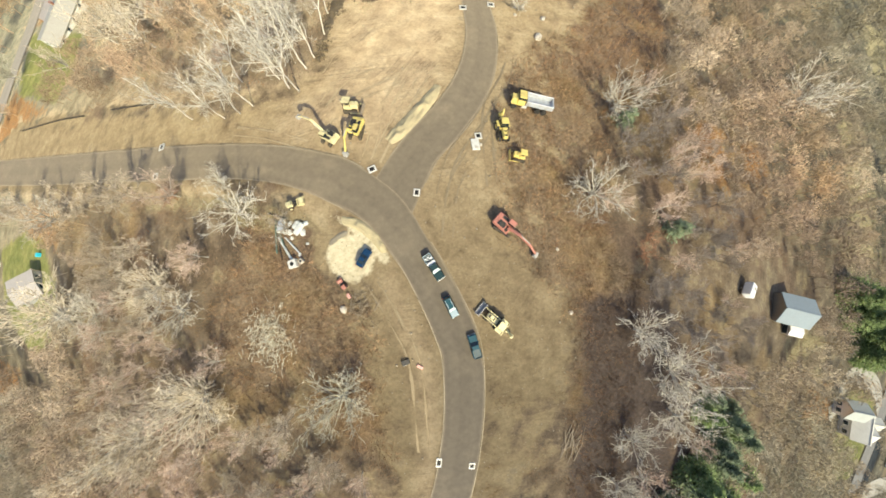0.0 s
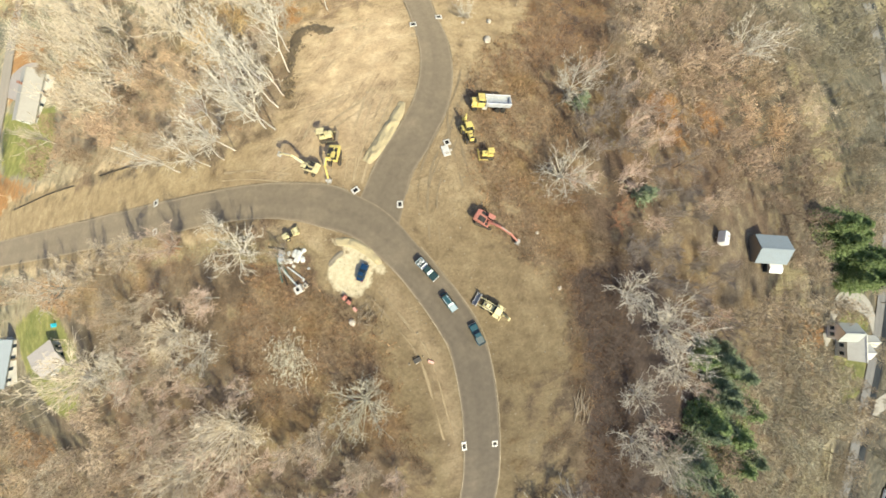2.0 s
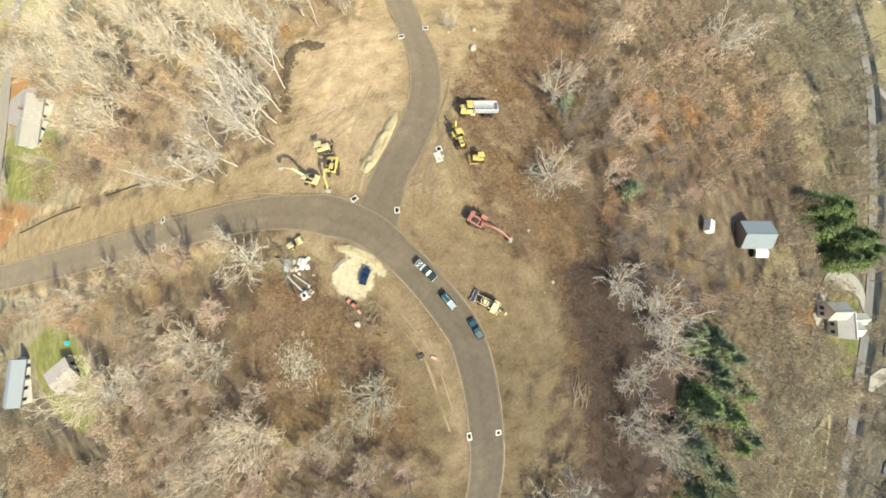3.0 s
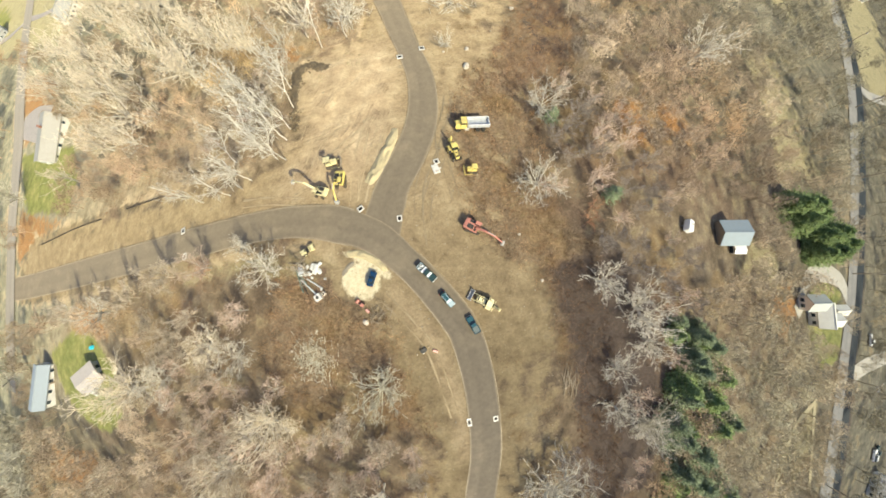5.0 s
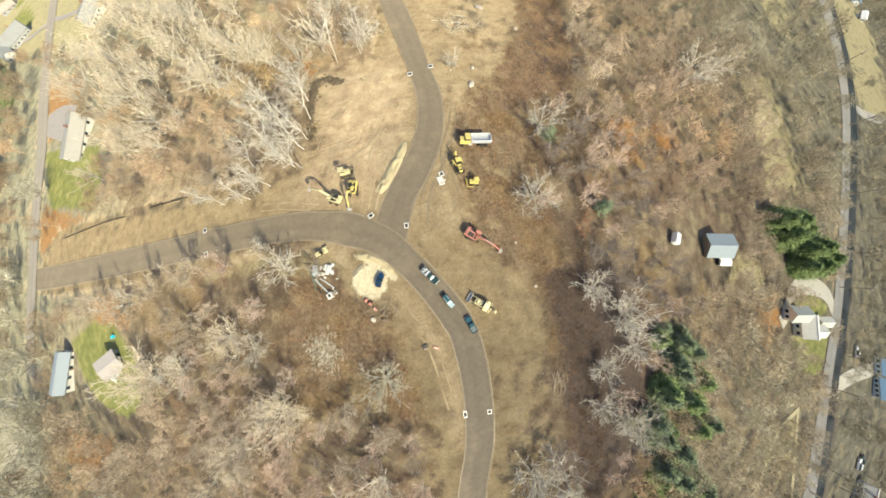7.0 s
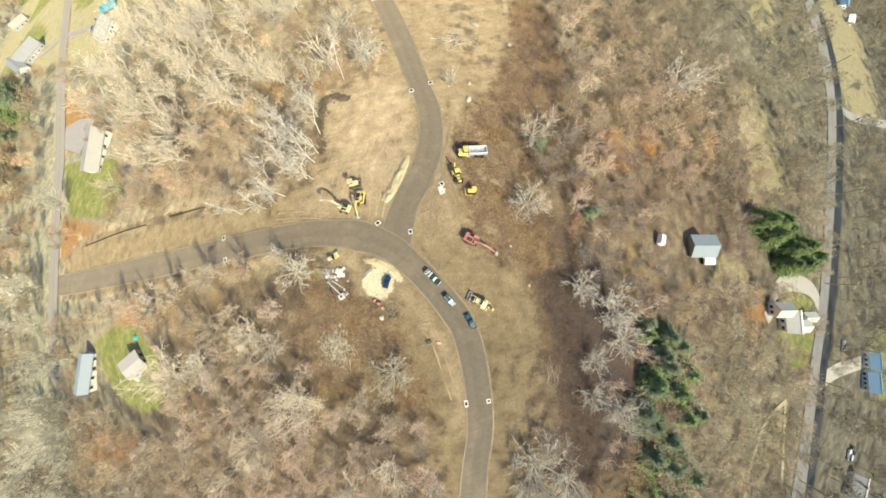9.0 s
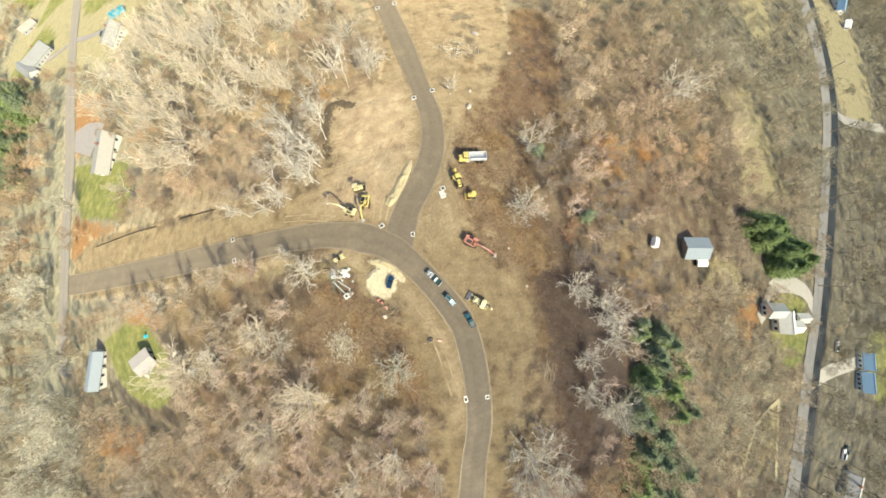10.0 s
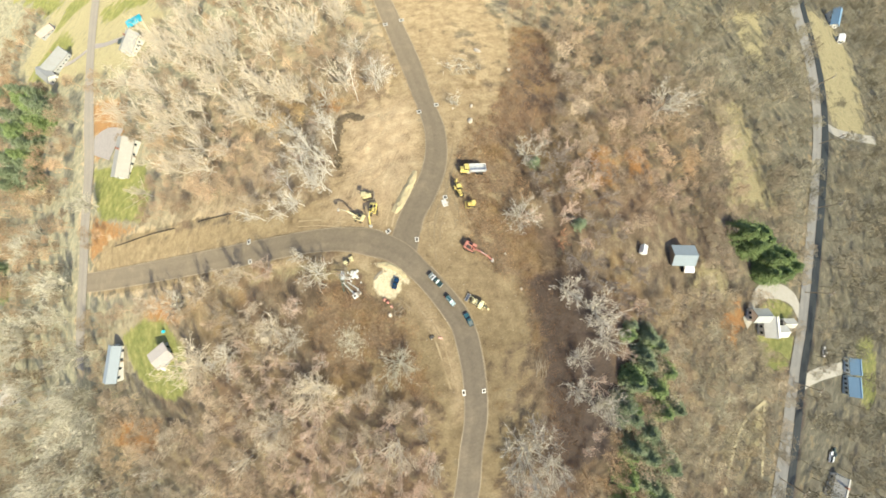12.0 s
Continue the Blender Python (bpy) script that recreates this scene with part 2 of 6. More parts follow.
M_GROUND = ground_material()
M_ROAD = asphalt("dusty_new_asphalt", (0.182, 0.148, 0.106), (0.27, 0.217, 0.149))
M_OLDROAD = asphalt("worn_grey_asphalt", (0.225, 0.215, 0.195), (0.30, 0.28, 0.24))
# dark tone standing in for tree shade along the east road
M_ROADSHADE = asphalt("asphalt_shade_tone", (0.024, 0.031, 0.035), (0.045, 0.05, 0.052))
M_LANE = asphalt("pale_dusty_lane", (0.235, 0.21, 0.18), (0.29, 0.25, 0.20))
M_KERB = plain("asphalt_berm_dusty", (0.34, 0.28, 0.19), 0.9, bumps=0.5, scale=0.3, wear=0.9, dirt=(0.20, 0.16, 0.105))
M_GRAVEL = plain("pale_gravel", (0.31, 0.295, 0.255), 0.95, scale=1.0, bumps=0.6)
# pinkish gravel, brightened to make up for weak sun on its slope
M_DRIVE = plain("pale_pinkish_gravel", (0.56, 0.48, 0.40), 0.95, scale=1.0, bumps=0.6)
M_CONC = plain("new_precast_concrete", (0.66, 0.63, 0.56), 0.8, scale=2, wear=0.12)
M_IRON = plain("dark_cast_iron", (0.02, 0.02, 0.02), 0.6, 0.5)
M_ROCK = plain("pale_boulder", (0.52, 0.46, 0.37), 0.9, scale=1.2, bumps=0.6)
M_STONE = plain("dusty_field_stone", (0.36, 0.30, 0.21), 0.9, scale=1.2)
M_SOIL = plain("dug_soil", (0.15, 0.112, 0.066), 0.95, scale=0.8, bumps=0.8, wear=0.3, dirt=(0.30, 0.235, 0.15))
M_SPOIL = plain("pale_graded_spoil", (0.46, 0.375, 0.235), 0.95, scale=0.5, bumps=0.9, wear=0.5, dirt=(0.30, 0.235, 0.15))
M_SAND = plain("pale_stockpile_sand", (0.50, 0.41, 0.235), 0.95, scale=0.8, bumps=0.6)
M_YELLOW = plain("machine_yellow_paint", (0.74, 0.58, 0.17), 0.45, wear=0.3, scale=1.5)
M_CREAM = plain("faded_yellow_paint", (0.74, 0.64, 0.34), 0.5, wear=0.3, scale=1.5)
M_RED = plain("faded_red_paint", (0.51, 0.20, 0.145), 0.5, wear=0.3, scale=1.5)
M_TRACK = plain("muddy_track_steel", (0.10, 0.085, 0.065), 0.8, 0.3, wear=0.5)
M_STEEL = plain("worn_bucket_steel", (0.46, 0.44, 0.40), 0.6, 0.1, wear=0.3)
M_DARK = plain("black_machine_metal", (0.035, 0.033, 0.03), 0.6, 0.2)
M_RUBBER = plain("dusty_rubber", (0.03, 0.028, 0.025), 0.85)
M_RIM = plain("alloy_rim", (0.5, 0.5, 0.5), 0.35, 0.8)
M_GLASS = plain("tinted_car_glass", (0.015, 0.025, 0.03), 0.08, spec=0.6, wear=0.05)
M_WHITE = plain("white_paint", (0.80, 0.79, 0.76), 0.4, wear=0.1)
M_WRAP = plain("dusty_white_wrap", (0.72, 0.72, 0.66), 0.5, wear=0.35, scale=2.5, bumps=0.6)
M_SILVER = plain("grey_dumper_bed", (0.46, 0.48, 0.50), 0.5, 0.1, wear=0.35)
M_BLUE = plain("deep_blue_car_paint", (0.010, 0.040, 0.095), 0.42, spec=0.12, wear=0.05)
M_TEAL = plain("dark_green_blue_car_paint", (0.010, 0.060, 0.085), 0.38, spec=0.12, wear=0.05)
M_GREY = plain("grey_green_car_paint", (0.022, 0.075, 0.095), 0.38, 0.0, spec=0.12, wear=0.08)
M_CHARC = plain("charcoal_car_paint", (0.022, 0.050, 0.055), 0.38, 0.0, spec=0.12, wear=0.08)
# silver of the rails; on the wagon hood it paints a sheen
M_ROOFCAR = plain("silver_paint_and_sheen", (0.34, 0.42, 0.44), 0.4, 0.1, wear=0.05)
M_LAMP = plain("lamp_lens", (0.75, 0.75, 0.7), 0.2, wear=0.0)
M_TAIL = plain("red_lamp_lens", (0.45, 0.03, 0.02), 0.3, wear=0.0)
M_BED = plain("scuffed_bed_liner", (0.09, 0.12, 0.125), 0.8, wear=0.3)
M_TIMBER = plain("weathered_timber", (0.30, 0.24, 0.17), 0.9, scale=2, bumps=0.4)
M_TRAIL = plain("worn_dry_grass", (0.28, 0.245, 0.15), 0.95, scale=1.0, bumps=0.4, wear=0.2)
M_PIPEG = plain("dull_green_pipe", (0.12, 0.19, 0.15), 0.5)
M_PIPEW = plain("white_plastic_pipe", (0.72, 0.74, 0.70), 0.4, wear=0.1)
M_PINK = plain("faded_pink_plastic", (0.70, 0.35, 0.28), 0.6)
M_FENCE = plain("black_silt_cloth", (0.035, 0.03, 0.026), 0.9)
M_WALL = plain("white_clapboard", (0.80, 0.78, 0.73), 0.6, wear=0.06, scale=1.0)
M_WALLB = plain("pale_blue_clapboard", (0.66, 0.74, 0.78), 0.6, wear=0.06, scale=1.0)
M_WALLG = plain("grey_clapboard", (0.45, 0.46, 0.46), 0.7, wear=0.1, scale=1.0)
M_ROOFG = plain("grey_asphalt_shingle", (0.34, 0.31, 0.27), 0.9, scale=1.0, bumps=0.4, wear=0.1)
M_ROOFC = plain("cream_grey_shingle", (0.40, 0.375, 0.325), 0.9, scale=1.0, bumps=0.4, wear=0.1)
M_ROOFW = plain("bleached_pale_shingle", (0.62, 0.60, 0.53), 0.9, scale=1.0, bumps=0.4, wear=0.1)
M_ROOFE = plain("grey_green_shingle", (0.38, 0.40, 0.37), 0.9, scale=1.0, bumps=0.4, wear=0.1)
M_ROOFB = plain("blue_grey_shingle", (0.29, 0.33, 0.36), 0.9, scale=1.0, bumps=0.4, wear=0.06)
M_ROOFN = plain("slate_blue_shingle", (0.15, 0.26, 0.38), 0.85, scale=1.0, bumps=0.4, wear=0.04)
M_ROOFL = plain("pale_grey_shingle", (0.36, 0.35, 0.32), 0.9, scale=1.0, bumps=0.3, wear=0.08)
M_ROOFD = plain("weathered_grey_shingle", (0.30, 0.305, 0.30), 0.9, scale=0.6, bumps=0.4, wear=0.15)
M_ROOFP = plain("pinkish_shingle", (0.50, 0.38, 0.32), 0.9, scale=1.0, bumps=0.3)
M_ROOFK = plain("pinkish_grey_roofing", (0.43, 0.385, 0.35), 0.9, scale=1.0, bumps=0.3, wear=0.1)
M_TIN = plain("dull_sheet_metal_roof", (0.24, 0.285, 0.31), 0.85, 0.0, scale=0.8, wear=0.08)
M_PANE = plain("window_glass", (0.04, 0.055, 0.07), 0.1, wear=0.0)
M_BRICK = plain("red_chimney_brick", (0.33, 0.16, 0.11), 0.9)
M_TARP = plain("bright_blue_tarpaulin", (0.04, 0.60, 0.78), 0.5, wear=0.05)
M_PALE = bark("pale_silver_bark", (0.46, 0.415, 0.335), (0.70, 0.64, 0.53), spread=0.12)
M_BIRCH = bark("white_birch_bark", (0.66, 0.60, 0.50), (0.82, 0.77, 0.67), spread=0.08)
M_CREAMBARK = bark("cream_twigs", (0.58, 0.49, 0.36), (0.78, 0.68, 0.52), spread=0.12)
M_OLIVE = bark("olive_grey_bark", (0.42, 0.385, 0.29), (0.64, 0.59, 0.46))
M_TWIG = bark("grey_brown_twigs", (0.35, 0.29, 0.215), (0.57, 0.48, 0.365))
M_PINKTWIG = bark("reddish_twigs", (0.48, 0.355, 0.265), (0.68, 0.53, 0.42))
M_MAUVE = bark("mauve_grey_twigs", (0.21, 0.172, 0.142), (0.36, 0.305, 0.255))
M_REDTWIG = bark("rusty_twigs", (0.36, 0.18, 0.10), (0.50, 0.29, 0.18))
M_WOODS = bark("woodland_twigs", (0.285, 0.236, 0.182), (0.44, 0.375, 0.296), attr=True)
M_BRUSH = bark("dry_brush", (0.16, 0.116, 0.080), (0.30, 0.228, 0.16), attr=True)
M_NEEDLE = needles("dark_green_needles", (0.14, 0.20, 0.09), (0.31, 0.39, 0.17))
M_SPRUCE = needles("deep_green_needles", (0.105, 0.16, 0.075), (0.25, 0.315, 0.13))
M_FADED = needles("grey_green_needles", (0.14, 0.18, 0.115), (0.28, 0.33, 0.21))
M_NEEDLE2 = needles("dull_green_needles", (0.15, 0.19, 0.12), (0.28, 0.34, 0.22))


# ---- building helpers ----
def mesh_np(name, verts, faces, material, tint=None):
    """A mesh from arrays of vertices and of three- or four-cornered faces."""
    me = bpy.data.meshes.new(name)
    faces = [np.asarray(f, np.int32) for f in (faces if isinstance(faces, list) else [faces])]
    me.vertices.add(len(verts))
    me.vertices.foreach_set("co", np.asarray(verts, np.float32).ravel())
    loops = np.concatenate([f.ravel() for f in faces])
    sizes = np.concatenate([np.full(len(f), f.shape[1], np.int32) for f in faces])
    me.loops.add(len(loops))
    me.loops.foreach_set("vertex_index", loops)
    me.polygons.add(len(sizes))
    me.polygons.foreach_set("loop_start", np.concatenate([[0], np.cumsum(sizes)[:-1]]).astype(np.int32))
    me.materials.append(material)
    if tint is not None:
        at = me.attributes.new("tint", "FLOAT_COLOR", "POINT")
        at.data.foreach_set("color", np.concatenate([tint, np.ones((len(tint), 1))], 1).astype(np.float32).ravel())
    me.update(calc_edges=True)
    return me


def part(name, bm, material, parent, label=""):
    me = bpy.data.meshes.new(name)
    bmesh.ops.recalc_face_normals(bm, faces=bm.faces)
    bm.to_mesh(me)
    bm.free()
    me.materials.append(material)
    ob = new(name, me)
    ob.parent = parent
    return tagged(ob, label)


def thing(name, label, category, m, group=""):
    ob = new(name)
    ob.matrix_basis = m
    ob.empty_display_size = 0.2
    return tagged(ob, label, category, group)


def box(bm, c, s, bevel=0.0, top=(1, 1), shift=(0, 0), turn=(0, 0, 0)):
    """A box about c of size s; its top may be narrower and shifted, its edges rounded."""
    g = bmesh.ops.create_cube(bm, size=1.0)["verts"]
    for v in g:
        if v.co.z > 0:
            v.co.x, v.co.y = v.co.x * top[0] + shift[0] / max(s[0], 1e-6), v.co.y * top[1] + shift[1] / max(s[1], 1e-6)
        v.co = Vector((v.co.x * s[0], v.co.y * s[1], v.co.z * s[2]))
    if bevel:
        edges = list({e for v in g for e in v.link_edges})
        r = bmesh.ops.bevel(bm, geom=edges, offset=bevel, segments=2, affect="EDGES", profile=0.6)
        g = list({v for f in r["faces"] for v in f.verts})
    bmesh.ops.transform(bm, matrix=Matrix.Translation(c) @ Euler([radians(a) for a in turn]).to_matrix().to_4x4(), verts=g)
    return bm


def rod(bm, p0, p1, r, r2=None, seg=14):
    p0, p1 = Vector(p0), Vector(p1)
    d = p1 - p0
    m = Matrix.Translation((p0 + p1) / 2) @ d.to_track_quat("Z", "Y").to_matrix().to_4x4()
    bmesh.ops.create_cone(bm, cap_ends=True, segments=seg, radius1=r, radius2=r if r2 is None else r2, depth=d.length, matrix=m)
    return bm


def beam(bm, p0, p1, w, h, bevel=0.03):
    p0, p1 = Vector(p0), Vector(p1)
    d = p1 - p0
    a = math.atan2(d.z, math.hypot(d.x, d.y))
    yaw = math.atan2(d.y, d.x)
    b2 = bmesh.new()
    box(b2, (0, 0, 0), (d.length, w, h), bevel)
    bmesh.ops.transform(b2, matrix=Matrix.Translation((p0 + p1) / 2) @ Matrix.Rotation(yaw, 4, "Z") @ Matrix.Rotation(-a, 4, "Y"), verts=b2.verts)
    tmp = bpy.data.meshes.new("tmp")
    b2.to_mesh(tmp)
    b2.free()
    bm.from_mesh(tmp)
    bpy.data.meshes.remove(tmp)
    return bm


B = bmesh.new


def spline(pts, step):
    """A smooth line through rows of numbers, with a row about every step metres."""
    p = np.array(pts, float)
    p = np.vstack([2 * p[0] - p[1], p, 2 * p[-1] - p[-2]])
    out = []
    for i in range(1, len(p) - 2):
        n = max(2, int(np.hypot(*(p[i + 1] - p[i])[:2]) / step))
        for u in np.arange(n) / n:
            a, b, c, d = p[i - 1], p[i], p[i + 1], p[i + 2]
            out.append(0.5 * (2 * b + (c - a) * u + (2 * a - 5 * b + 4 * c - d) * u ** 2 + (3 * b - a - 3 * c + d) * u ** 3))
    out.append(p[-2])
    return np.array(out)


def inside(px, py, poly):
    """How far points lie inside a closed outline, in metres (outside: minus)."""
    q = np.array(poly, float)
    best, odd = np.full(px.shape, 1e9), np.zeros(px.shape, bool)
    for (x0, y0), (x1, y1) in zip(q, np.roll(q, -1, 0)):
        ex, ey = x1 - x0, y1 - y0
        u = np.clip(((px - x0) * ex + (py - y0) * ey) / (ex * ex + ey * ey + 1e-9), 0, 1)
        best = np.minimum(best, (px - x0 - u * ex) ** 2 + (py - y0 - u * ey) ** 2)
        hit = ((y0 > py) != (y1 > py)) & (px < (x1 - x0) * (py - y0) / (y1 - y0 + 1e-12) + x0)
        odd ^= hit
    return np.where(odd, 1, -1) * np.sqrt(best)


# ---- roads: centre line x, y and width ----
MAIN = spline([(-22, -105, 8.5), (-8.5, -73.5, 8.2), (-3.2, -56, 7.3), (1.0, -43.2, 7.1), (3.1, -29, 6.9), (3.1, -17.3, 6.9), (1.5, -11, 6.9), (-2.7, -2.4, 6.5), (-6.2, 3.2, 6.6), (-11.5, 10, 7.4), (-19.3, 14.9, 8.4),
               (-26.2, 17.5, 7.8), (-35, 19.5, 7.4), (-45, 20.8, 7.6), (-62, 22.4, 8.2), (-86, 25, 8.7), (-122, 29.2, 9.6), (-177, 36, 10.6), (-204, 40, 11)], 1.5)
NORTH = spline([(-10.6, 9.0, 9.6), (-5.2, 20, 7.7), (-0.2, 26.7, 7.8), (4, 33.4, 7.7), (6.9, 41.4, 7.4), (8.3, 51.8, 7.1), (7.5, 63, 6.6), (6.8, 71, 7.2), (4.4, 98.5, 8.6), (-1, 145, 8.8), (-8, 210, 10)], 1.5)
EAST = spline([(480, 400, 20), (410, 270, 18), (341, 165, 15), (301, 96.5, 12.5), (268, 50, 9.5), (229, 7, 8.5), (198, -29, 9), (176.5, -61, 9), (158, -94.5, 10), (145, -151, 12), (138, -240, 14), (130, -340, 16)], 4)
WEST = spline([(-330, 470, 14), (-296, 356, 13), (-259, 248, 11), (-231, 172, 12), (-212, 117, 12), (-206, 68, 12), (-206, 41, 12), (-211, 14, 12), (-216, -8, 9)], 4)
ROADS = [MAIN, NORTH, EAST, WEST]


def off_road(px, py):
    """Metres from the nearest road's edge (on it: minus)."""
    best = np.full(px.shape, 1e9)
    for r in ROADS:
        for x, y, w in r[::2]:
            best = np.minimum(best, np.hypot(px - x, py - y) - w / 2)
    return best


# ---- what covers the ground ----
CLEARED = [(-193, 48), (-177, 58), (-150, 54), (-97, 46), (-72, 40), (-40, 36), (-28, 38), (-27, 51), (-26, 68), (-17, 72), (-6, 74), (-2, 89), (-4, 116), (-8, 150), (44, 150), (54, 115), (47, 85), (39, 66), (33, 59), (28, 50), (25, 30), (20, 8), (21, -1), (25, -10), (24, -25),
           (22, -43), (15, -53), (8, -58), (2, -80), (-16, -80), (-15, -72), (-13, -54), (-11, -37), (-10, -23), (-13, -14), (-16, -4.5), (-20.5, -1.5), (-22, 3), (-25, 8), (-33, 12), (-67, 17), (-117, 21), (-193, 30)]
SCRUB = [[(20, 48), (34, 58), (46, 78), (58, 108), (70, 104), (57, 53), (38, 38), (30, 14), (31, -1), (38, -4), (37, -21), (34, -45), (33, -72), (25, -72), (25, -44), (25, -12), (19, -2), (12, 4), (11.5, 16), (12, 32)],
         [(-32, 8), (-19, -5), (-13, -9), (-13, -22), (-10, -36), (-24, -22), (-37, -22), (-43, -10), (-38, 2)]]
SANDY = [[(-12, 0.6), (-12.7, -1.7), (-14.8, -3.4), (-17.2, -3.2), (-19.4, -1.6), (-20.4, 0.6), (-19.9, 3), (-17.8, 4.6), (-15.1, 4.8), (-12.9, 3)], [(-20.5, 8.2), (-18.7, 8.3), (-14.5, 6.4), (-11.6, 3.6), (-9.4, 0), (-10.6, 0), (-13, 3.2), (-17, 6.2)]]
VERGE = [[(-9.2, 0), (-4.8, -8.5), (-1.5, -16.6), (-0.7, -28.7), (-1.8, -44), (-5.4, -44), (-4.2, -28.7), (-6, -17.5), (-9.3, -8.9), (-12, -3.3)], [(-64, 18), (-45, 16.5), (-34, 15), (-24, 12), (-20, 9), (-22, 7), (-33, 11), (-64, 14)]]
PALE_SOIL = [[(-34, 25), (-27, 23.4), (-14, 20), (-8, 25), (0, 36), (3, 46), (4, 60), (2, 71), (-8, 72), (-24, 68), (-26, 52), (-27, 38), (-32, 33)], [(-193, 46), (-120, 37), (-60, 30), (-34, 25), (-32, 33), (-60, 36), (-120, 46), (-185, 54)], [(-4, 74), (12, 74), (10, 110), (4, 150), (-6, 150), (-2, 100)], [(9, 74), (14, 66), (34, 62), (46, 85), (53, 115), (43, 150), (8, 150)]]
# belts of darker brown ground east of the clearing
DARK_BANDS = [[(25, -6), (44, -4), (54, -25), (46, -75), (24, -75), (25, -40)], [(36, 50), (44, 66), (60, 100), (70, 98), (58, 55)]]
STRAW = [[(160, 59), (181, 56), (177, 34), (171, 9), (177, -4), (150, -2), (136, 3), (148, 23), (151, 42)], [(240, 140), (268, 138), (236, 90), (217, 94)], [(352, 165), (380, 140), (388, 115), (360, 68), (331, 30), (288, 38), (290, 57), (318, 103)],
         [(126, -96), (134, -93), (131, -110), (118, -120)], [(106, -18), (122, -29), (116, -38), (95, -24)], [(-10.5, -3), (-7, -3), (-3, -12), (-1.5, -24), (-5, -26), (-8, -14)], [(-64, 13), (-45, 14), (-34, 12), (-20, 9), (-22, 6), (-33, 9)]]
PATCHY = [[(11, 3), (20, -3), (30, 0), (32, 20), (36, 48), (24, 50), (13, 40), (12, 20)], [(9, -24), (22, -20), (25, -40), (16, -54), (6, -58), (8, -40)], [(12, 2), (20, 4), (22, -4), (14, -2)], [(24, 70), (34, 66), (40, 90), (36, 120), (26, 110)], [(12, 28), (20, 30), (17, 12), (13, 16)], [(-130, 46.5), (-60, 34.5), (-40, 31.5), (-32, 31), (-32, 34), (-60, 38), (-130, 50)]]
LAWN = [[(-206, 114), (-145, 92), (-136, 72), (-142, 58), (-189, 74)], [(-162, 4), (-143, 10), (-122, 6), (-110, -8), (-113, -23), (-126, -28), (-140, -24), (-154, -12)], [(132, -56), (165, -68), (158, -82), (142, -80)], [(137, -46), (152, -44), (166, -53), (167, -60), (140, -52)],
        [(228, -92), (256, -96), (258, -118), (248, -145), (236, -140)], [(-395, 300), (-345, 340), (-300, 292), (-345, 268)], [(-500, 500), (-400, 440), (-370, 400), (-420, 420)], [(-275, 330), (-235, 300), (-225, 280), (-262, 292)], [(-262, 332), (-188, 276), (-222, 282)], [(-375, 350), (-358, 408), (-306, 368)], [(-205, -30), (-198, -34), (-196, -30)]]
YARDS = [[(-430, 330), (-400, 420), (-330, 420), (-205, 300), (-160, 232), (-178, 190), (-232, 205), (-285, 232), (-340, 250)]]
LEAFY = [[(-234, 184), (-180, 156), (-172, 116), (-211, 120)], [(-140, 17), (-116, 15), (-113, 6), (-131, 6)], [(-190, -33), (-142, -38), (-150, -54), (-196, -51)], [(-200, 72), (-190, 76), (-150, 56), (-180, 52), (-196, 48)], [(-36, 88), (-28, 84), (-26, 72), (-34, 70)], [(62, 36), (74, 34), (72, 20), (64, 22)], [(113, -37), (124, -39), (129, -52), (114, -57), (109, -47)], [(80, 34), (91, 31), (90, 20), (81, 22)]]


def axis(lo, hi, core_lo, core_hi, fine, grow):
    out = list(np.arange(core_lo, core_hi + fine, fine))
    s = fine
    while out[-1] < hi:
        s = min(s * grow, 60)
        out.append(out[-1] + s)
    s = fine
    while out[0] > lo:
        s = min(s * grow, 60)
        out.insert(0, out[0] - s)
    return np.array(out)


def soft(d, width):
    return np.clip(0.5 + d / (2 * width), 0, 1)


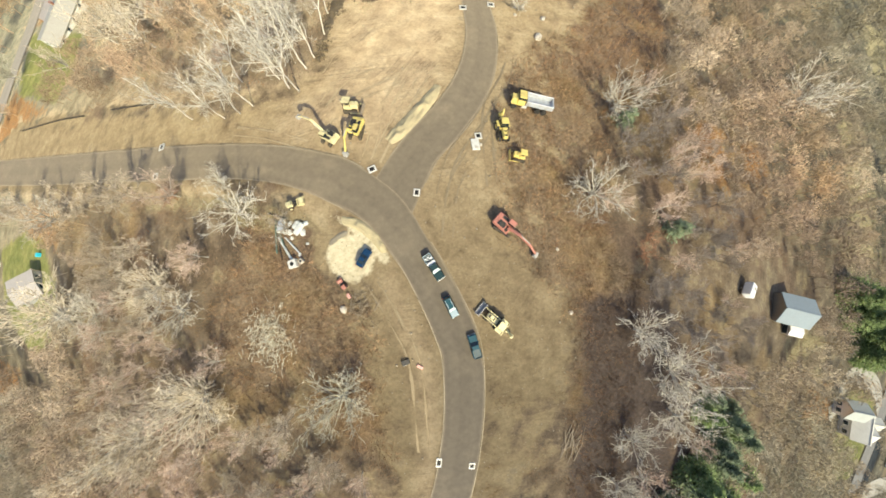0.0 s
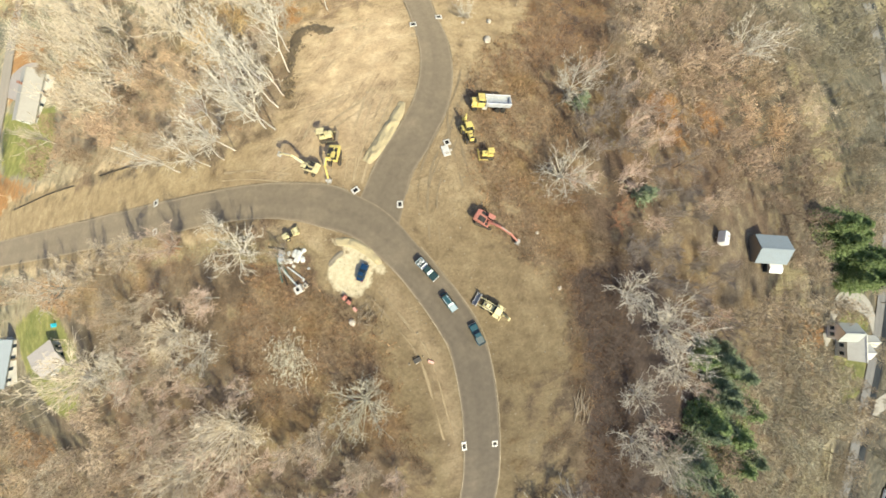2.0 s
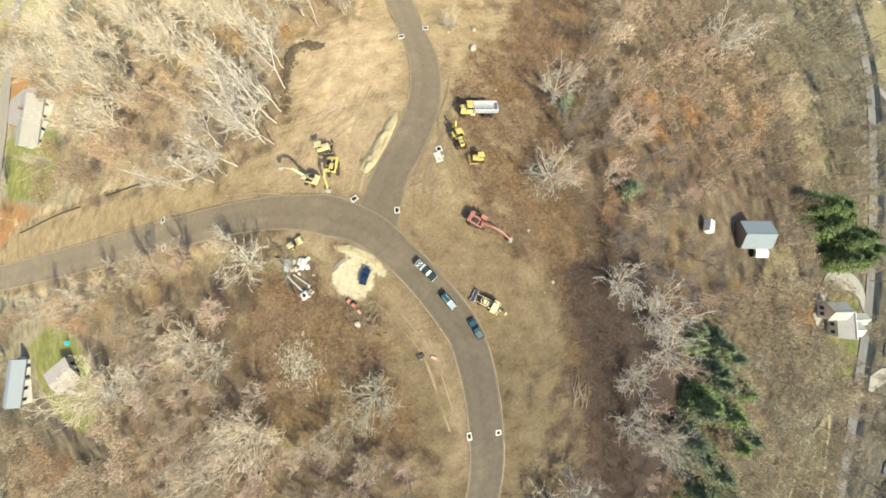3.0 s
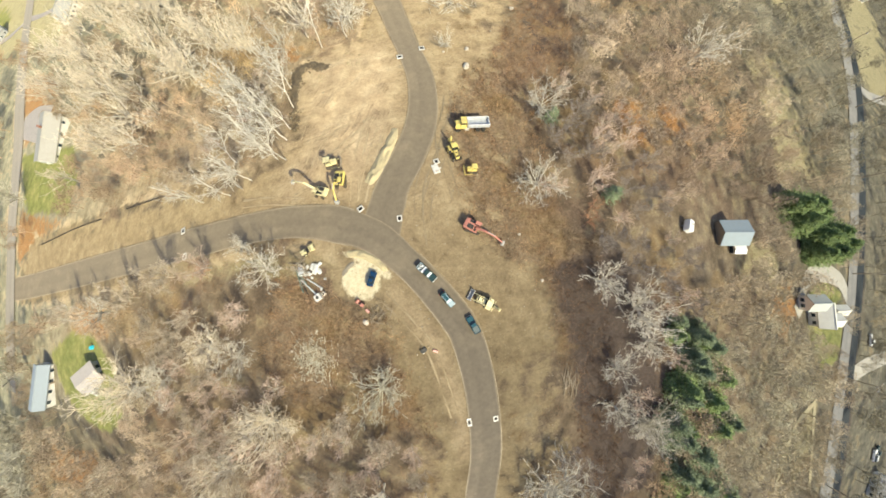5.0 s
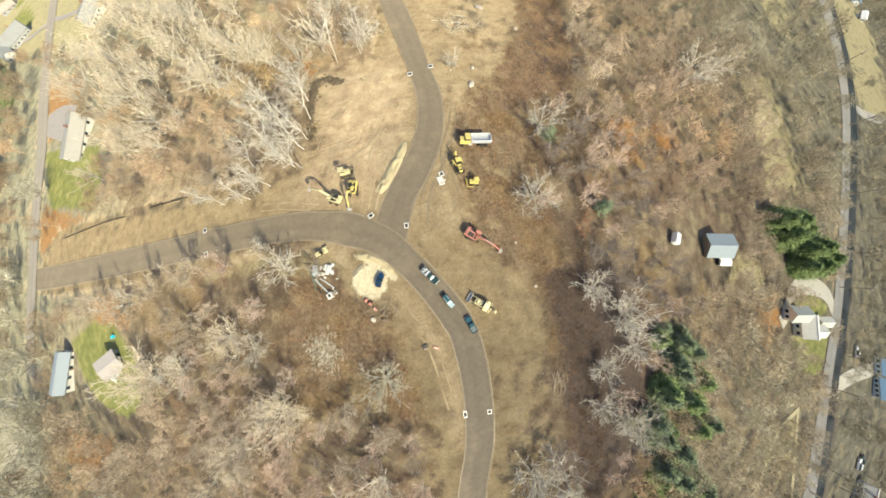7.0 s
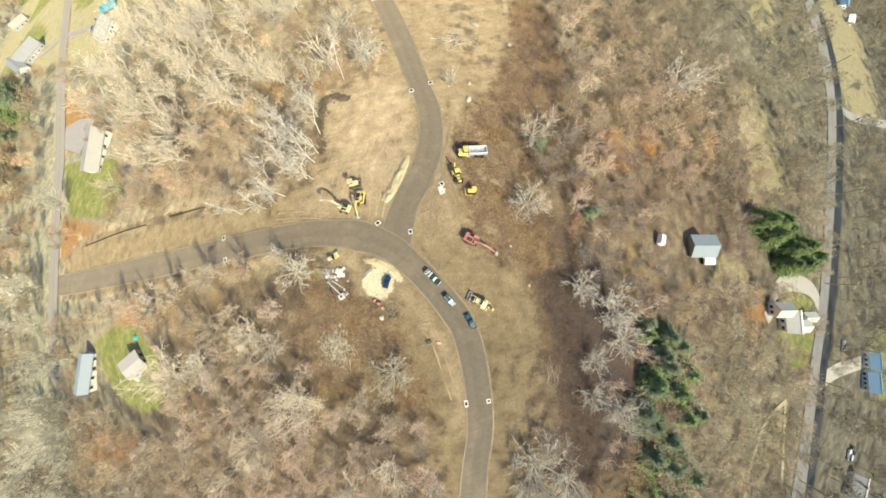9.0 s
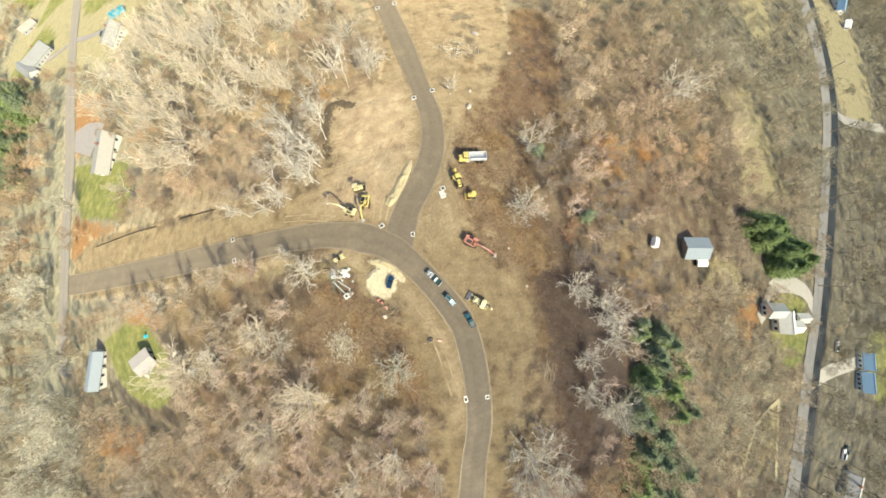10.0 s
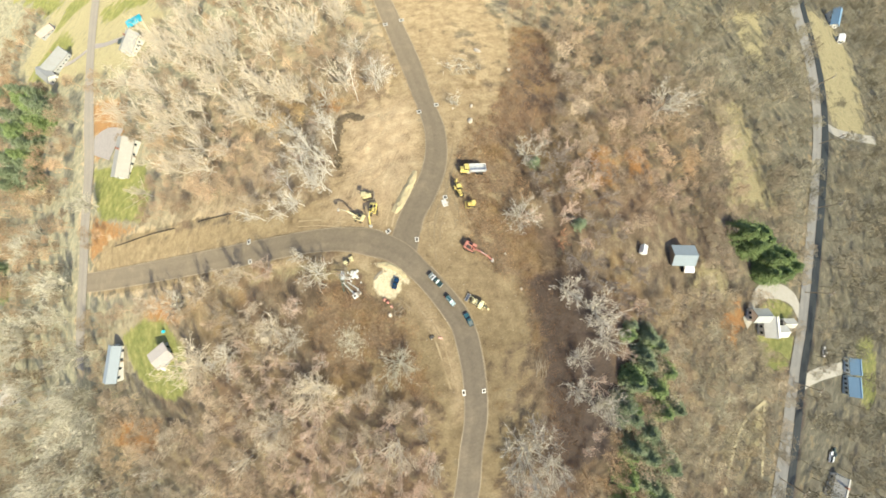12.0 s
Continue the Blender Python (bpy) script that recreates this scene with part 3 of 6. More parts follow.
def build_ground():
    gx, gy = axis(-1600, 1600, -70, 60, 0.8, 1.04), axis(-1600, 1600, -75, 90, 0.8, 1.04)
    X, Y = np.meshgrid(gx, gy)
    x, y = X.ravel(), Y.ravel()
    z = land(x, y)
    clear = inside(x, y, CLEARED)
    road = off_road(x, y)
    rough = np.array([noise.fractal(Vector((a * 0.16, b * 0.16, 0.3)), 1.0, 2.0, 4) if abs(a) < 130 and abs(b) < 150 else 0.0 for a, b in zip(x, y)])
    ridges = np.array([noise.fractal(Vector((a * 0.33 + b * 0.2, b * 0.10 - a * 0.12, 4.4)), 1.0, 2.0, 3) if -32 < a < 6 and 36 < b < 80 else 0.0 for a, b in zip(x, y)])
    heaped = soft(inside(x, y, [(-27, 50), (-26, 70), (-8, 72), (0, 60), (-2, 46), (-14, 44)]), 4)
    z = z + rough * np.clip(road / 6, 0, 1) * (0.10 + 0.30 * heaped) + ridges * heaped * 0.22 + heaped * 0.5 - 0.03 * (road < 1.0)
    n = len(gx)
    i = np.arange(len(gy) - 1)[:, None] * n + np.arange(n - 1)[None]
    faces = np.stack([i, i + 1, i + n + 1, i + n], -1).reshape(-1, 4)
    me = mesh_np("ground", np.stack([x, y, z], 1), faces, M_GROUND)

    def zones(polys, w):
        v = np.zeros(len(x))
        for p in polys:
            v = np.maximum(v, soft(inside(x, y, p), w))
        return v
    verge = soft(3.5 - road, 3.0) * soft(330 - np.hypot(x, y), 40)
    a = np.stack([np.maximum(soft(clear, 5.0) * (1 - 0.46 * zones(PATCHY[1:], 4.0)) * (1 - 0.62 * zones(PATCHY[:1], 2.0)), 0.55 * verge), zones(LAWN, 2.5), np.maximum(zones(STRAW, 4.0), 0.95 * zones(YARDS, 8.0))], 1)
    b = np.stack([zones(SANDY, 1.0), zones(LEAFY, 6.0), np.maximum(zones(SCRUB, 6.0), 0.45 * zones(PATCHY, 4.0))], 1)
    # paler soil and litter; the north is also lifted against weak slope sunlight
    pale = np.maximum(np.maximum(np.maximum(np.maximum(zones(PALE_SOIL[:1], 6.0), 0.42 * zones(PALE_SOIL[2:3], 6.0)), 0.2 * zones(PALE_SOIL[1:2], 6.0)), 0.1 * zones(PALE_SOIL[3:], 8.0)), 0.85 * np.clip((y - 0.9 * np.maximum(x, 0) - 0.35 * np.minimum(x, 0) - 24) / 45, 0, 1) * (clear < 0))
    pale = np.maximum(np.maximum(pale, 0.5 * zones(VERGE, 2.0)), 0.3 * zones([[(72, -32), (112, -36), (128, -90), (108, -108), (74, -100)]], 10.0))
    pale = np.maximum(pale, (0.20 * np.clip((y + 22) / 16, 0, 1) + 0.18 * np.clip((y - 2) / 14, 0, 1)) * (1 - 0.6 * soft(-42 - x, 16.0)) * soft(clear, 4.0))
    # alpha of cover_a falls with distance and drives the painted haze
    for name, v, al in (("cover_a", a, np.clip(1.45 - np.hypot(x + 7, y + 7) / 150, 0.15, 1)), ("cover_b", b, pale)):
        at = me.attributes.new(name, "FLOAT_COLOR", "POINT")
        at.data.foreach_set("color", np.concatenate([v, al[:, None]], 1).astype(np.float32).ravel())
    at = me.attributes.new("cover_c", "FLOAT", "POINT")
    beside = x - np.interp(y, EAST[::-1, 1], EAST[::-1, 0])
    # tree shade along the road, painted into the dark ground mask
    tree_shade = 0.8 * soft(5.5 - np.abs(beside - 11), 3.0) * (np.abs(y) < 320)
    at.data.foreach_set("value", np.maximum(np.maximum(zones(DARK_BANDS[:1], 4.0), tree_shade), 0.6 * zones(DARK_BANDS[1:], 7.0)).astype(np.float32))
    me.shade_smooth()
    tagged(new("ground", me), "hilly ground of leaf litter and bare graded soil", "ground", kind="structure")


build_ground()


def ribbon(name, line, lift, material, label, sides=(-1, 1), cols=7, at=None, category="road", height=0.0):
    """A strip along a line, lying on the land. at: fractions of the half width for its two edges."""
    d = np.gradient(line[:, :2], axis=0)
    d /= np.linalg.norm(d, axis=1, keepdims=True)
    nrm = np.stack([-d[:, 1], d[:, 0]], 1)
    u = np.linspace(sides[0], sides[1], cols)
    wob = np.array([noise.noise(Vector((a * 0.23, b * 0.23, 5))) for a, b in line[:, :2]]) * 0.22
    edge = np.abs(u) > 0.99
    half = line[:, 2:3] / 2 + np.where(edge[None], wob[:, None], 0)
    P = line[:, None, :2] + nrm[:, None] * (u[None] * half)[..., None] if at is None else line[:, None, :2] + nrm[:, None] * (at[0] * line[:, 2:3] / 2 + at[1] + np.linspace(0, at[2], cols)[None])[..., None]
    z = land(P[..., 0], P[..., 1]) + lift
    if height:
        z = z + height * np.sin(np.linspace(0.25, math.pi - 0.25, cols))[None]
    V = np.concatenate([P, z[..., None]], -1).reshape(-1, 3)
    i = np.arange(len(line) - 1)[:, None] * cols + np.arange(cols - 1)[None]
    F = np.stack([i, i + 1, i + cols + 1, i + cols], -1).reshape(-1, 4)
    me = mesh_np(name, V, F, material)
    at_ = me.attributes.new("across", "FLOAT", "POINT")
    at_.data.foreach_set("value", np.tile(np.linspace(0, 1, cols), len(line)).astype(np.float32))
    me.shade_smooth()
    return tagged(new(name, me), label, category, kind="structure")


ribbon("road_main", MAIN, 0.075, M_ROAD, "curving dusty brown-grey new asphalt road")
ribbon("road_north", NORTH, 0.068, M_ROAD, "side road of dusty brown-grey new asphalt")
ribbon("road_east", EAST, 0.3, M_OLDROAD, "worn grey asphalt country road through woods")
# dark ribbon in place of the shade beside the country road
ribbon("road_east_shade", EAST[18:-14], 0.26, M_ROADSHADE, "dark strip painted as tree shade along the country road", cols=5, at=(1, 0.4, 7.5))
ribbon("road_west", WEST, 0.3, M_LANE, "narrow pale dusty asphalt lane", cols=5)
keep_out = int(np.argmin(np.hypot(MAIN[:, 0] + 6.2, MAIN[:, 1] - 3.2)))
come_in = int(np.argmin(np.hypot(MAIN[:, 0] + 17, MAIN[:, 1] - 13.8)))
for seg, side in ((MAIN, 1), (MAIN[:keep_out], -1), (MAIN[come_in:], -1), (NORTH[6:], 1), (NORTH[5:], -1)):
    ribbon("kerb", seg, 0.06, M_KERB, "low dusty asphalt berm along the road edge", cols=5, at=(side, -0.04, side * 0.16), category="kerb", height=0.04)
DRIVES = [spline([(128, -47, 3), (133, -44, 4), (142, -40, 7), (157, -43, 8), (169, -50, 7), (174, -60, 6)], 2), spline([(126, -50, 6), (133, -48, 5), (136, -52, 4), (139, -56, 4)], 2),
          spline([(163, -95, 8), (183, -96, 8), (219, -104, 7)], 3), spline([(272, 48, 8), (288, 37, 7), (350, 29, 7)], 3), spline([(-213, 135, 14), (-200, 132, 20), (-181, 122, 22)], 3), spline([(-262, 262, 6), (-240, 250, 5), (-212, 240, 5)], 3),
          spline([(-262, 262, 5), (-290, 262, 5), (-310, 268, 6)], 3)]
for i, dline in enumerate(DRIVES):
    ribbon("driveway", dline, 0.22, M_DRIVE if i > 3 else M_GRAVEL, "pale gravel driveway beside a house", cols=5, category="driveway")

TRAILS = [spline(t_, 2) for t_ in ([(135, -91, 2.4), (122, -93, 2.4), (115, -98, 2.4), (110, -106, 2.4), (107, -114, 2.4), (104, -128, 2.4)], [(134, -91, 2.0), (132, -111, 2.0), (131, -137, 2.0)])]
for trail in TRAILS:
    ribbon("footpath", trail, 0.25, M_TRAIL, "worn pale grass track across rough ground", cols=3, category="path")

# ---- tyre and crawler tracks pressed into the soil ----
def rut_material(name, dark, light):
    m, t, b = nodes_of(name)
    pos = t.nodes.new("ShaderNodeNewGeometry").outputs["Position"]
    n1, n2 = noise_node(t, pos, 0.5, 4), noise_node(t, pos, 3.0, 4, 0.7)
    t.links.new(mix(t, 0.5, ramp(t, n1.outputs[0], [(0.36, dark), (0.56, light)]), ramp(t, n2.outputs[0], [(0.35, dark), (0.62, light)])), b.inputs["Base Color"])
    b.inputs["Roughness"].default_value, b.inputs["Specular IOR Level"].default_value = 0.95, 0.2
    bump(t, b, n2.outputs[0], 0.5, 0.05)
    return m


def tyre_tracks(line, material, gauge=1.9, width=0.34, lift=0.03):
    """Two uneven pressed strips side by side, with a low lip between them and the soil."""
    ln = spline(line, 0.7)
    d = np.gradient(ln[:, :2], axis=0)
    d /= np.linalg.norm(d, axis=1, keepdims=True)
    nrm = np.stack([-d[:, 1], d[:, 0]], 1)
    V, F, o = [], [], 0
    u = np.linspace(-0.5, 0.5, 4)
    for side in (-0.5, 0.5):
        w = np.array([max(0.06, 1 + 1.3 * noise.noise(Vector((a * 0.35, b * 0.35, 11 + side)))) for a, b in ln[:, :2]]) * width
        P = ln[:, None, :2] + nrm[:, None] * (side * gauge + u[None] * w[:, None])[..., None]
        z = land(P[..., 0], P[..., 1]) + lift + 0.03 * np.array([1, 0, 0, 1.0])[None]
        V.append(np.concatenate([P, z[..., None]], -1).reshape(-1, 3))
        i = np.arange(len(ln) - 1)[:, None] * 4 + np.arange(3)[None] + o
        F.append(np.stack([i, i + 1, i + 5, i + 4], -1).reshape(-1, 4))
        o += len(ln) * 4
    me = mesh_np("tyre_tracks", np.concatenate(V), np.concatenate(F), material)
    me.shade_smooth()
    tagged(new("tyre_tracks", me), "wheel tracks pressed into bare graded soil", "tracks", kind="structure")


M_RUTP = rut_material("pale_soil_rut", (0.36, 0.275, 0.165), (0.48, 0.37, 0.225))
M_RUT = rut_material("brown_soil_rut", (0.225, 0.172, 0.105), (0.29, 0.226, 0.14))
for line in ([(-12.7, 18.6), (-9.4, 27), (-5.4, 36), (-1.5, 44.8), (0.3, 57.3)], [(-14.3, 19.3), (-12.5, 27.8), (-9.4, 36), (-6.4, 45.6), (-5.6, 59.3)], [(-25.5, 29.2), (-21.8, 36.7), (-16.3, 40.9), (-8, 42.2), (0.3, 44.9)],
             [(-23.8, 41.6), (-18.2, 47), (-11, 51.2), (-0.9, 51.2)], [(-26, 46.2), (-21.8, 54), (-13, 59.5)], [(-25, 40), (-22, 48), (-20, 58), (-14, 66)], [(-12, 42), (-10, 52), (-9, 62), (-6, 70)], [(-44, 27.6), (-36, 25.8), (-26.8, 22.6)], [(-24, 27), (-17, 33), (-9, 38), (-4, 44)]):
    tyre_tracks(line, M_RUTP)
for line in ([(-0.6, 12), (1.2, 19), (6, 27), (11.6, 36.9), (14, 43)], [(0.4, 4.4), (1.6, 13.7), (5.2, 20.6), (9.1, 27.6)], [(8.6, 14), (8.2, 20.7), (8.2, 28), (9.4, 34)], 
             [(-12.2, -3.6), (-8.3, -9.9), (-5, -17.5), (-3.7, -33.1)]):
    tyre_tracks(line, M_RUT)

# ---- trees ----
UPV = np.array([0, 0, 1.0])


def unit(v):
    return v / (np.linalg.norm(v) + 1e-9)


def tubes(segs):
    """Thin three-sided tapering tubes from rows p0, p1, r0, r1."""
    p0, p1, r0, r1 = (np.array([s[k] for s in segs], float) for k in range(4))
    d = p1 - p0
    d /= np.linalg.norm(d, axis=1, keepdims=True) + 1e-9
    ref = np.where(np.abs(d[:, 2:3]) > 0.9, np.array([[1.0, 0, 0]]), np.array([[0, 0, 1.0]]))
    u = np.cross(d, ref)
    u /= np.linalg.norm(u, axis=1, keepdims=True)
    v = np.cross(d, u)
    rings = []
    for p, r in ((p0, r0), (p1, r1)):
        for k in range(3):
            a = k * 2 * math.pi / 3
            rings.append(p + (u * math.cos(a) + v * math.sin(a)) * r[:, None])
    V = np.stack(rings, 1).reshape(-1, 3)
    base = np.arange(len(segs))[:, None] * 6
    F = np.concatenate([base + np.array(q)[None] for q in ((0, 1, 4), (0, 4, 3), (1, 2, 5), (1, 5, 4), (2, 0, 3), (2, 3, 5))])
    return V, F


def blades(rows):
    """Single slim triangles from rows foot, tip, width."""
    p, q, w = (np.array([s[k] for s in rows], float) for k in range(3))
    d = q - p
    rnd = np.random.default_rng(len(rows)).normal(size=d.shape)
    s = np.cross(d, rnd)
    s = s / (np.linalg.norm(s, axis=1, keepdims=True) + 1e-9) * w[:, None] / 2
    V = np.stack([p - s, p + s, q], 1).reshape(-1, 3)
    return V, np.arange(len(rows) * 3).reshape(-1, 3)


def merge(*vf):
    V, F, o = [], [], 0
    for v, f in vf:
        V.append(v)
        F.append(f + o)
        o += len(v)
    return np.concatenate(V), np.concatenate(F)


def bare_tree(seed, h, spread, fork, limbs, subs, twigs, sprigs, r0, wide, lean=0.0, up=0.55, one=False, fine_twigs=False, wander=0.09):
    """A leafless tree: trunk and limbs, then boughs, twigs and sprigs. Gives (trunk, crown) arrays."""
    g = np.random.default_rng(seed)
    trunk, crown, fine = [], [], []

    def way(d, spread_, lift):
        v = unit(d + g.normal(size=3) * spread_)
        return unit(v + UPV * lift)

    def grow(p, d, length, r, n, wob, lift, out, taper=0.45):
        nodes = [(p, d, r)]
        for k in range(n):
            d = way(d, wob, lift)
            q = p + d * length / n
            r2 = r * (1 - (1 - taper) / n)
            out.append((p, q, r, r2))
            p, r = q, r2
            nodes.append((p, d, r))
        return nodes

    td = unit(np.array([lean, g.normal() * 0.03, 1.0]))
    stem = grow(np.array([0, 0, -0.3]), td, h * fork, r0, 4, wander * 0.6, 0.0, trunk, 0.7)
    lead = grow(stem[-1][0], stem[-1][1], h * (0.92 - fork) if one else h * 0.25, stem[-1][2], 4, wander, 0.05, trunk, 0.25)
    a0 = g.uniform(0, 6.28)
    for i in range(limbs):
        a = a0 + i * 2.399 + g.normal() * 0.25
        src = lead[g.integers(0, 4 if one else 3)] if i % 3 or one else stem[-1]
        d = unit(np.array([math.cos(a), math.sin(a), up + g.uniform(-0.2, 0.5)]))
        ln = h * spread * g.uniform(0.75, 1.2)
        ln *= (1.25 - 0.8 * (src[0][2] / h)) if one else 1
        limb = grow(src[0], d, ln, src[2] * 0.72, 3, 0.14, 0.06, trunk, 0.4)
        for j in range(subs):
            s = limb[1 + j % 3]
            b = grow(s[0], way(s[1], 0.62, 0.10), ln * g.uniform(0.35, 0.6), max(s[2] * 0.5, wide * 0.5), 2, 0.2, 0.06, crown, 0.35)
            for k in range(twigs):
                s2 = b[1 + k % 2]
                p1 = s2[0] + way(s2[1], 0.75, 0.12) * ln * g.uniform(0.16, 0.34)
                if fine_twigs:
                    fine.append((s2[0], p1, wide))
                else:
                    crown.append((s2[0], p1, wide * 0.5, wide * 0.25))
                dd = unit(p1 - s2[0])
                for _ in range(sprigs):
                    u = g.uniform(0.2, 1)
                    p2 = s2[0] * (1 - u) + p1 * u
                    fine.append((p2, p2 + way(dd, 0.8, 0.15) * ln * g.uniform(0.10, 0.26), wide * 0.75))
    return tubes(trunk), merge(tubes(crown), blades(fine))


def conifer(seed, h, width, whorls, arms, clumps):
    """An evergreen: a straight stem with tiers of drooping boughs, each set with sprays of needles."""
    g = np.random.default_rng(seed)
    stem = [(np.array([0, 0, -0.3]), np.array([0, 0, h * 0.5]), 0.022 * h, 0.014 * h), (np.array([0, 0, h * 0.5]), np.array([0, 0, h]), 0.014 * h, 0.01)]
    rows, wood = [], []
    for i in range(whorls):
        f = (i + 0.3) / whorls
        z = h * (0.12 + 0.86 * f)
        reach = width * (1 - f) ** 0.75 * g.uniform(0.85, 1.1) + 0.25
        for j in range(arms):
            a = g.uniform(0, 6.283)
            ln = reach * g.uniform(0.7, 1.12)
            d = np.array([math.cos(a), math.sin(a), -0.12 + 0.35 * f])
            p = np.array([0, 0, z + g.uniform(-0.05, 0.05) * h])
            wood.append((p, p + d * ln, 0.05, 0.02))
            for k in range(clumps):
                u = g.uniform(0.15, 1.0)
                q = p + d * ln * u
                side = unit(np.array([-d[1], d[0], 0]) * g.choice([-1, 1]) + d * g.uniform(0.3, 1.0) + UPV * g.uniform(-0.35, 0.25))
                q = q + g.normal(size=3) * 0.12 * reach
                rows.append((q, q + side * (0.3 + 0.18 * reach * (1.1 - u)) * g.uniform(0.6, 1.2), 0.16 + 0.05 * reach))
    return tubes(stem + wood), blades(rows)


KINDS = {}


def tree_kind(key, arrays, trunk_mat, crown_mat):
    (tv, tf), (cv, cf) = arrays
    KINDS[key] = (mesh_np("trunk", tv, tf, trunk_mat), mesh_np("crown", cv, cf, crown_mat))


def plant(key, x, y, scale, yaw, name, label, category="tree", group="bare trees on the hill", lean=(0, 0)):
    m = Matrix.Translation((x, y, lz(x, y))) @ Euler((radians(lean[0]), radians(lean[1]), 0)).to_matrix().to_4x4() @ Matrix.Rotation(radians(yaw), 4, "Z") @ Matrix.Diagonal((scale, scale, scale, 1))
    t = thing(name, label, category, m, group)
    for nm, me in zip(("trunk", "crown"), KINDS[key]):
        o = new(nm, me)
        o.parent = t
    return t


for k in range(3):
    tree_kind(f"open{k}", bare_tree(10 + k, 12, 0.42, 0.20, 9, 7, 5, 2, 0.36, 0.10), M_PALE, M_PALE)
    tree_kind(f"grey{k}", bare_tree(20 + k, 11, 0.33, 0.26, 9, 6, 6, 6, 0.17, 0.075, up=0.85, fine_twigs=True), M_TWIG, M_TWIG)
    tree_kind(f"mauve{k}", bare_tree(25 + k, 11, 0.33, 0.26, 9, 6, 6, 6, 0.17, 0.08, up=0.85, fine_twigs=True), M_MAUVE, M_MAUVE)
    tree_kind(f"pink{k}", bare_tree(30 + k, 11, 0.34, 0.25, 9, 6, 5, 5, 0.20, 0.08, up=0.8, fine_twigs=True), M_PALE, M_PINKTWIG)
    tree_kind(f"birch{k}", bare_tree(40 + k, 18, 0.24, 0.34, 12, 4, 3, 2, 0.17, 0.08, lean=0.10, up=1.5, one=True, wander=0.17), M_BIRCH, M_PALE)
    tree_kind(f"broad{k}", bare_tree(70 + k, 11, 0.56, 0.16, 10, 8, 6, 3, 0.40, 0.11, up=0.4), M_PALE, M_PALE)
    tree_kind(f"pine{k}", conifer(50 + k, 11, 5.0, 12, 11, 56), M_TWIG, M_NEEDLE)
    tree_kind(f"fan{k}", bare_tree(100 + k, 14, 0.36, 0.2, 9, 6, 3, 1, 0.30, 0.12, up=1.35), M_BIRCH, M_CREAMBARK)
    tree_kind(f"dim{k}", conifer(54 + k, 11, 5.4, 12, 11, 50), M_TWIG, M_FADED)
for k in range(2):
    tree_kind(f"spruce{k}", conifer(150 + k, 12, 6.2, 16, 13, 64), M_TWIG, M_SPRUCE)
for k in range(2):
    tree_kind(f"tall{k}", bare_tree(130 + k, 14, 0.4, 0.2, 10, 6, 4, 3, 0.28, 0.14, up=1.1), M_OLIVE, M_OLIVE)
tree_kind("radial0", bare_tree(111, 9, 0.56, 0.12, 20, 6, 4, 2, 0.30, 0.085, up=0.45), M_OLIVE, M_OLIVE)
tree_kind("radial1", bare_tree(113, 10, 0.58, 0.12, 18, 8, 5, 2, 0.30, 0.095, up=0.7), M_BIRCH, M_CREAMBARK)
tree_kind("rust", bare_tree(61, 6, 0.34, 0.15, 8, 5, 5, 4, 0.10, 0.06), M_REDTWIG, M_REDTWIG)
tree_kind("fir", conifer(57, 6, 3.0, 9, 9, 20), M_TWIG, M_NEEDLE2)

T_OPEN, T_GREY, T_PINK = "bare pale-barked tree with a wide open crown", "bare grey-brown tree with a dense twiggy crown", "bare tree with pale limbs and reddish twigs"
T_BIRCH, T_PINE = "leaning white-barked birch at the clearing edge", "dark green evergreen in the woods"
placed = []


def put_tree(key, x, y, s=1.0, yaw=None, **kw):
    kind = key.rstrip("0123456789")
    name = {"open": "bare_tree", "broad": "bare_tree", "grey": "bare_tree", "pink": "bare_tree", "mauve": "bare_tree", "fan": "birch_tree", "tall": "bare_tree", "radial": "bare_tree", "dim": "evergreen_tree", "birch": "birch_tree", "pine": "evergreen_tree", "spruce": "evergreen_tree", "rust": "rusty_shrub", "fir": "small_evergreen"}[kind]
    label = {"open": T_OPEN, "broad": "large bare pale tree with wide spreading limbs", "grey": T_GREY, "pink": T_PINK, "mauve": "bare brownish tree with a fine twiggy crown", "fan": "tall pale birch with upswept bare limbs", "tall": "tall bare olive-grey tree on the far slope", "radial": "bare tree with limbs spread evenly all round", "dim": "dull grey-green evergreen in the woods", "birch": T_BIRCH, "pine": T_PINE, "spruce": "large spreading deep green evergreen beside the barn", "rust": "bare rust-red shrub among brown brush", "fir": "small dull green evergreen among bare trees"}[kind]
    group = {"birch": "white birches by the clearing", "pine": "evergreens in the woods", "spruce": "evergreens in the woods", "dim": "evergreens in the woods"}.get(kind, "bare trees on the hill")
    placed.append((x, y))
    plant(key, x, y, s, random.uniform(0, 360) if yaw is None else yaw, name, label, "shrub" if kind == "rust" else "tree", group, **kw)


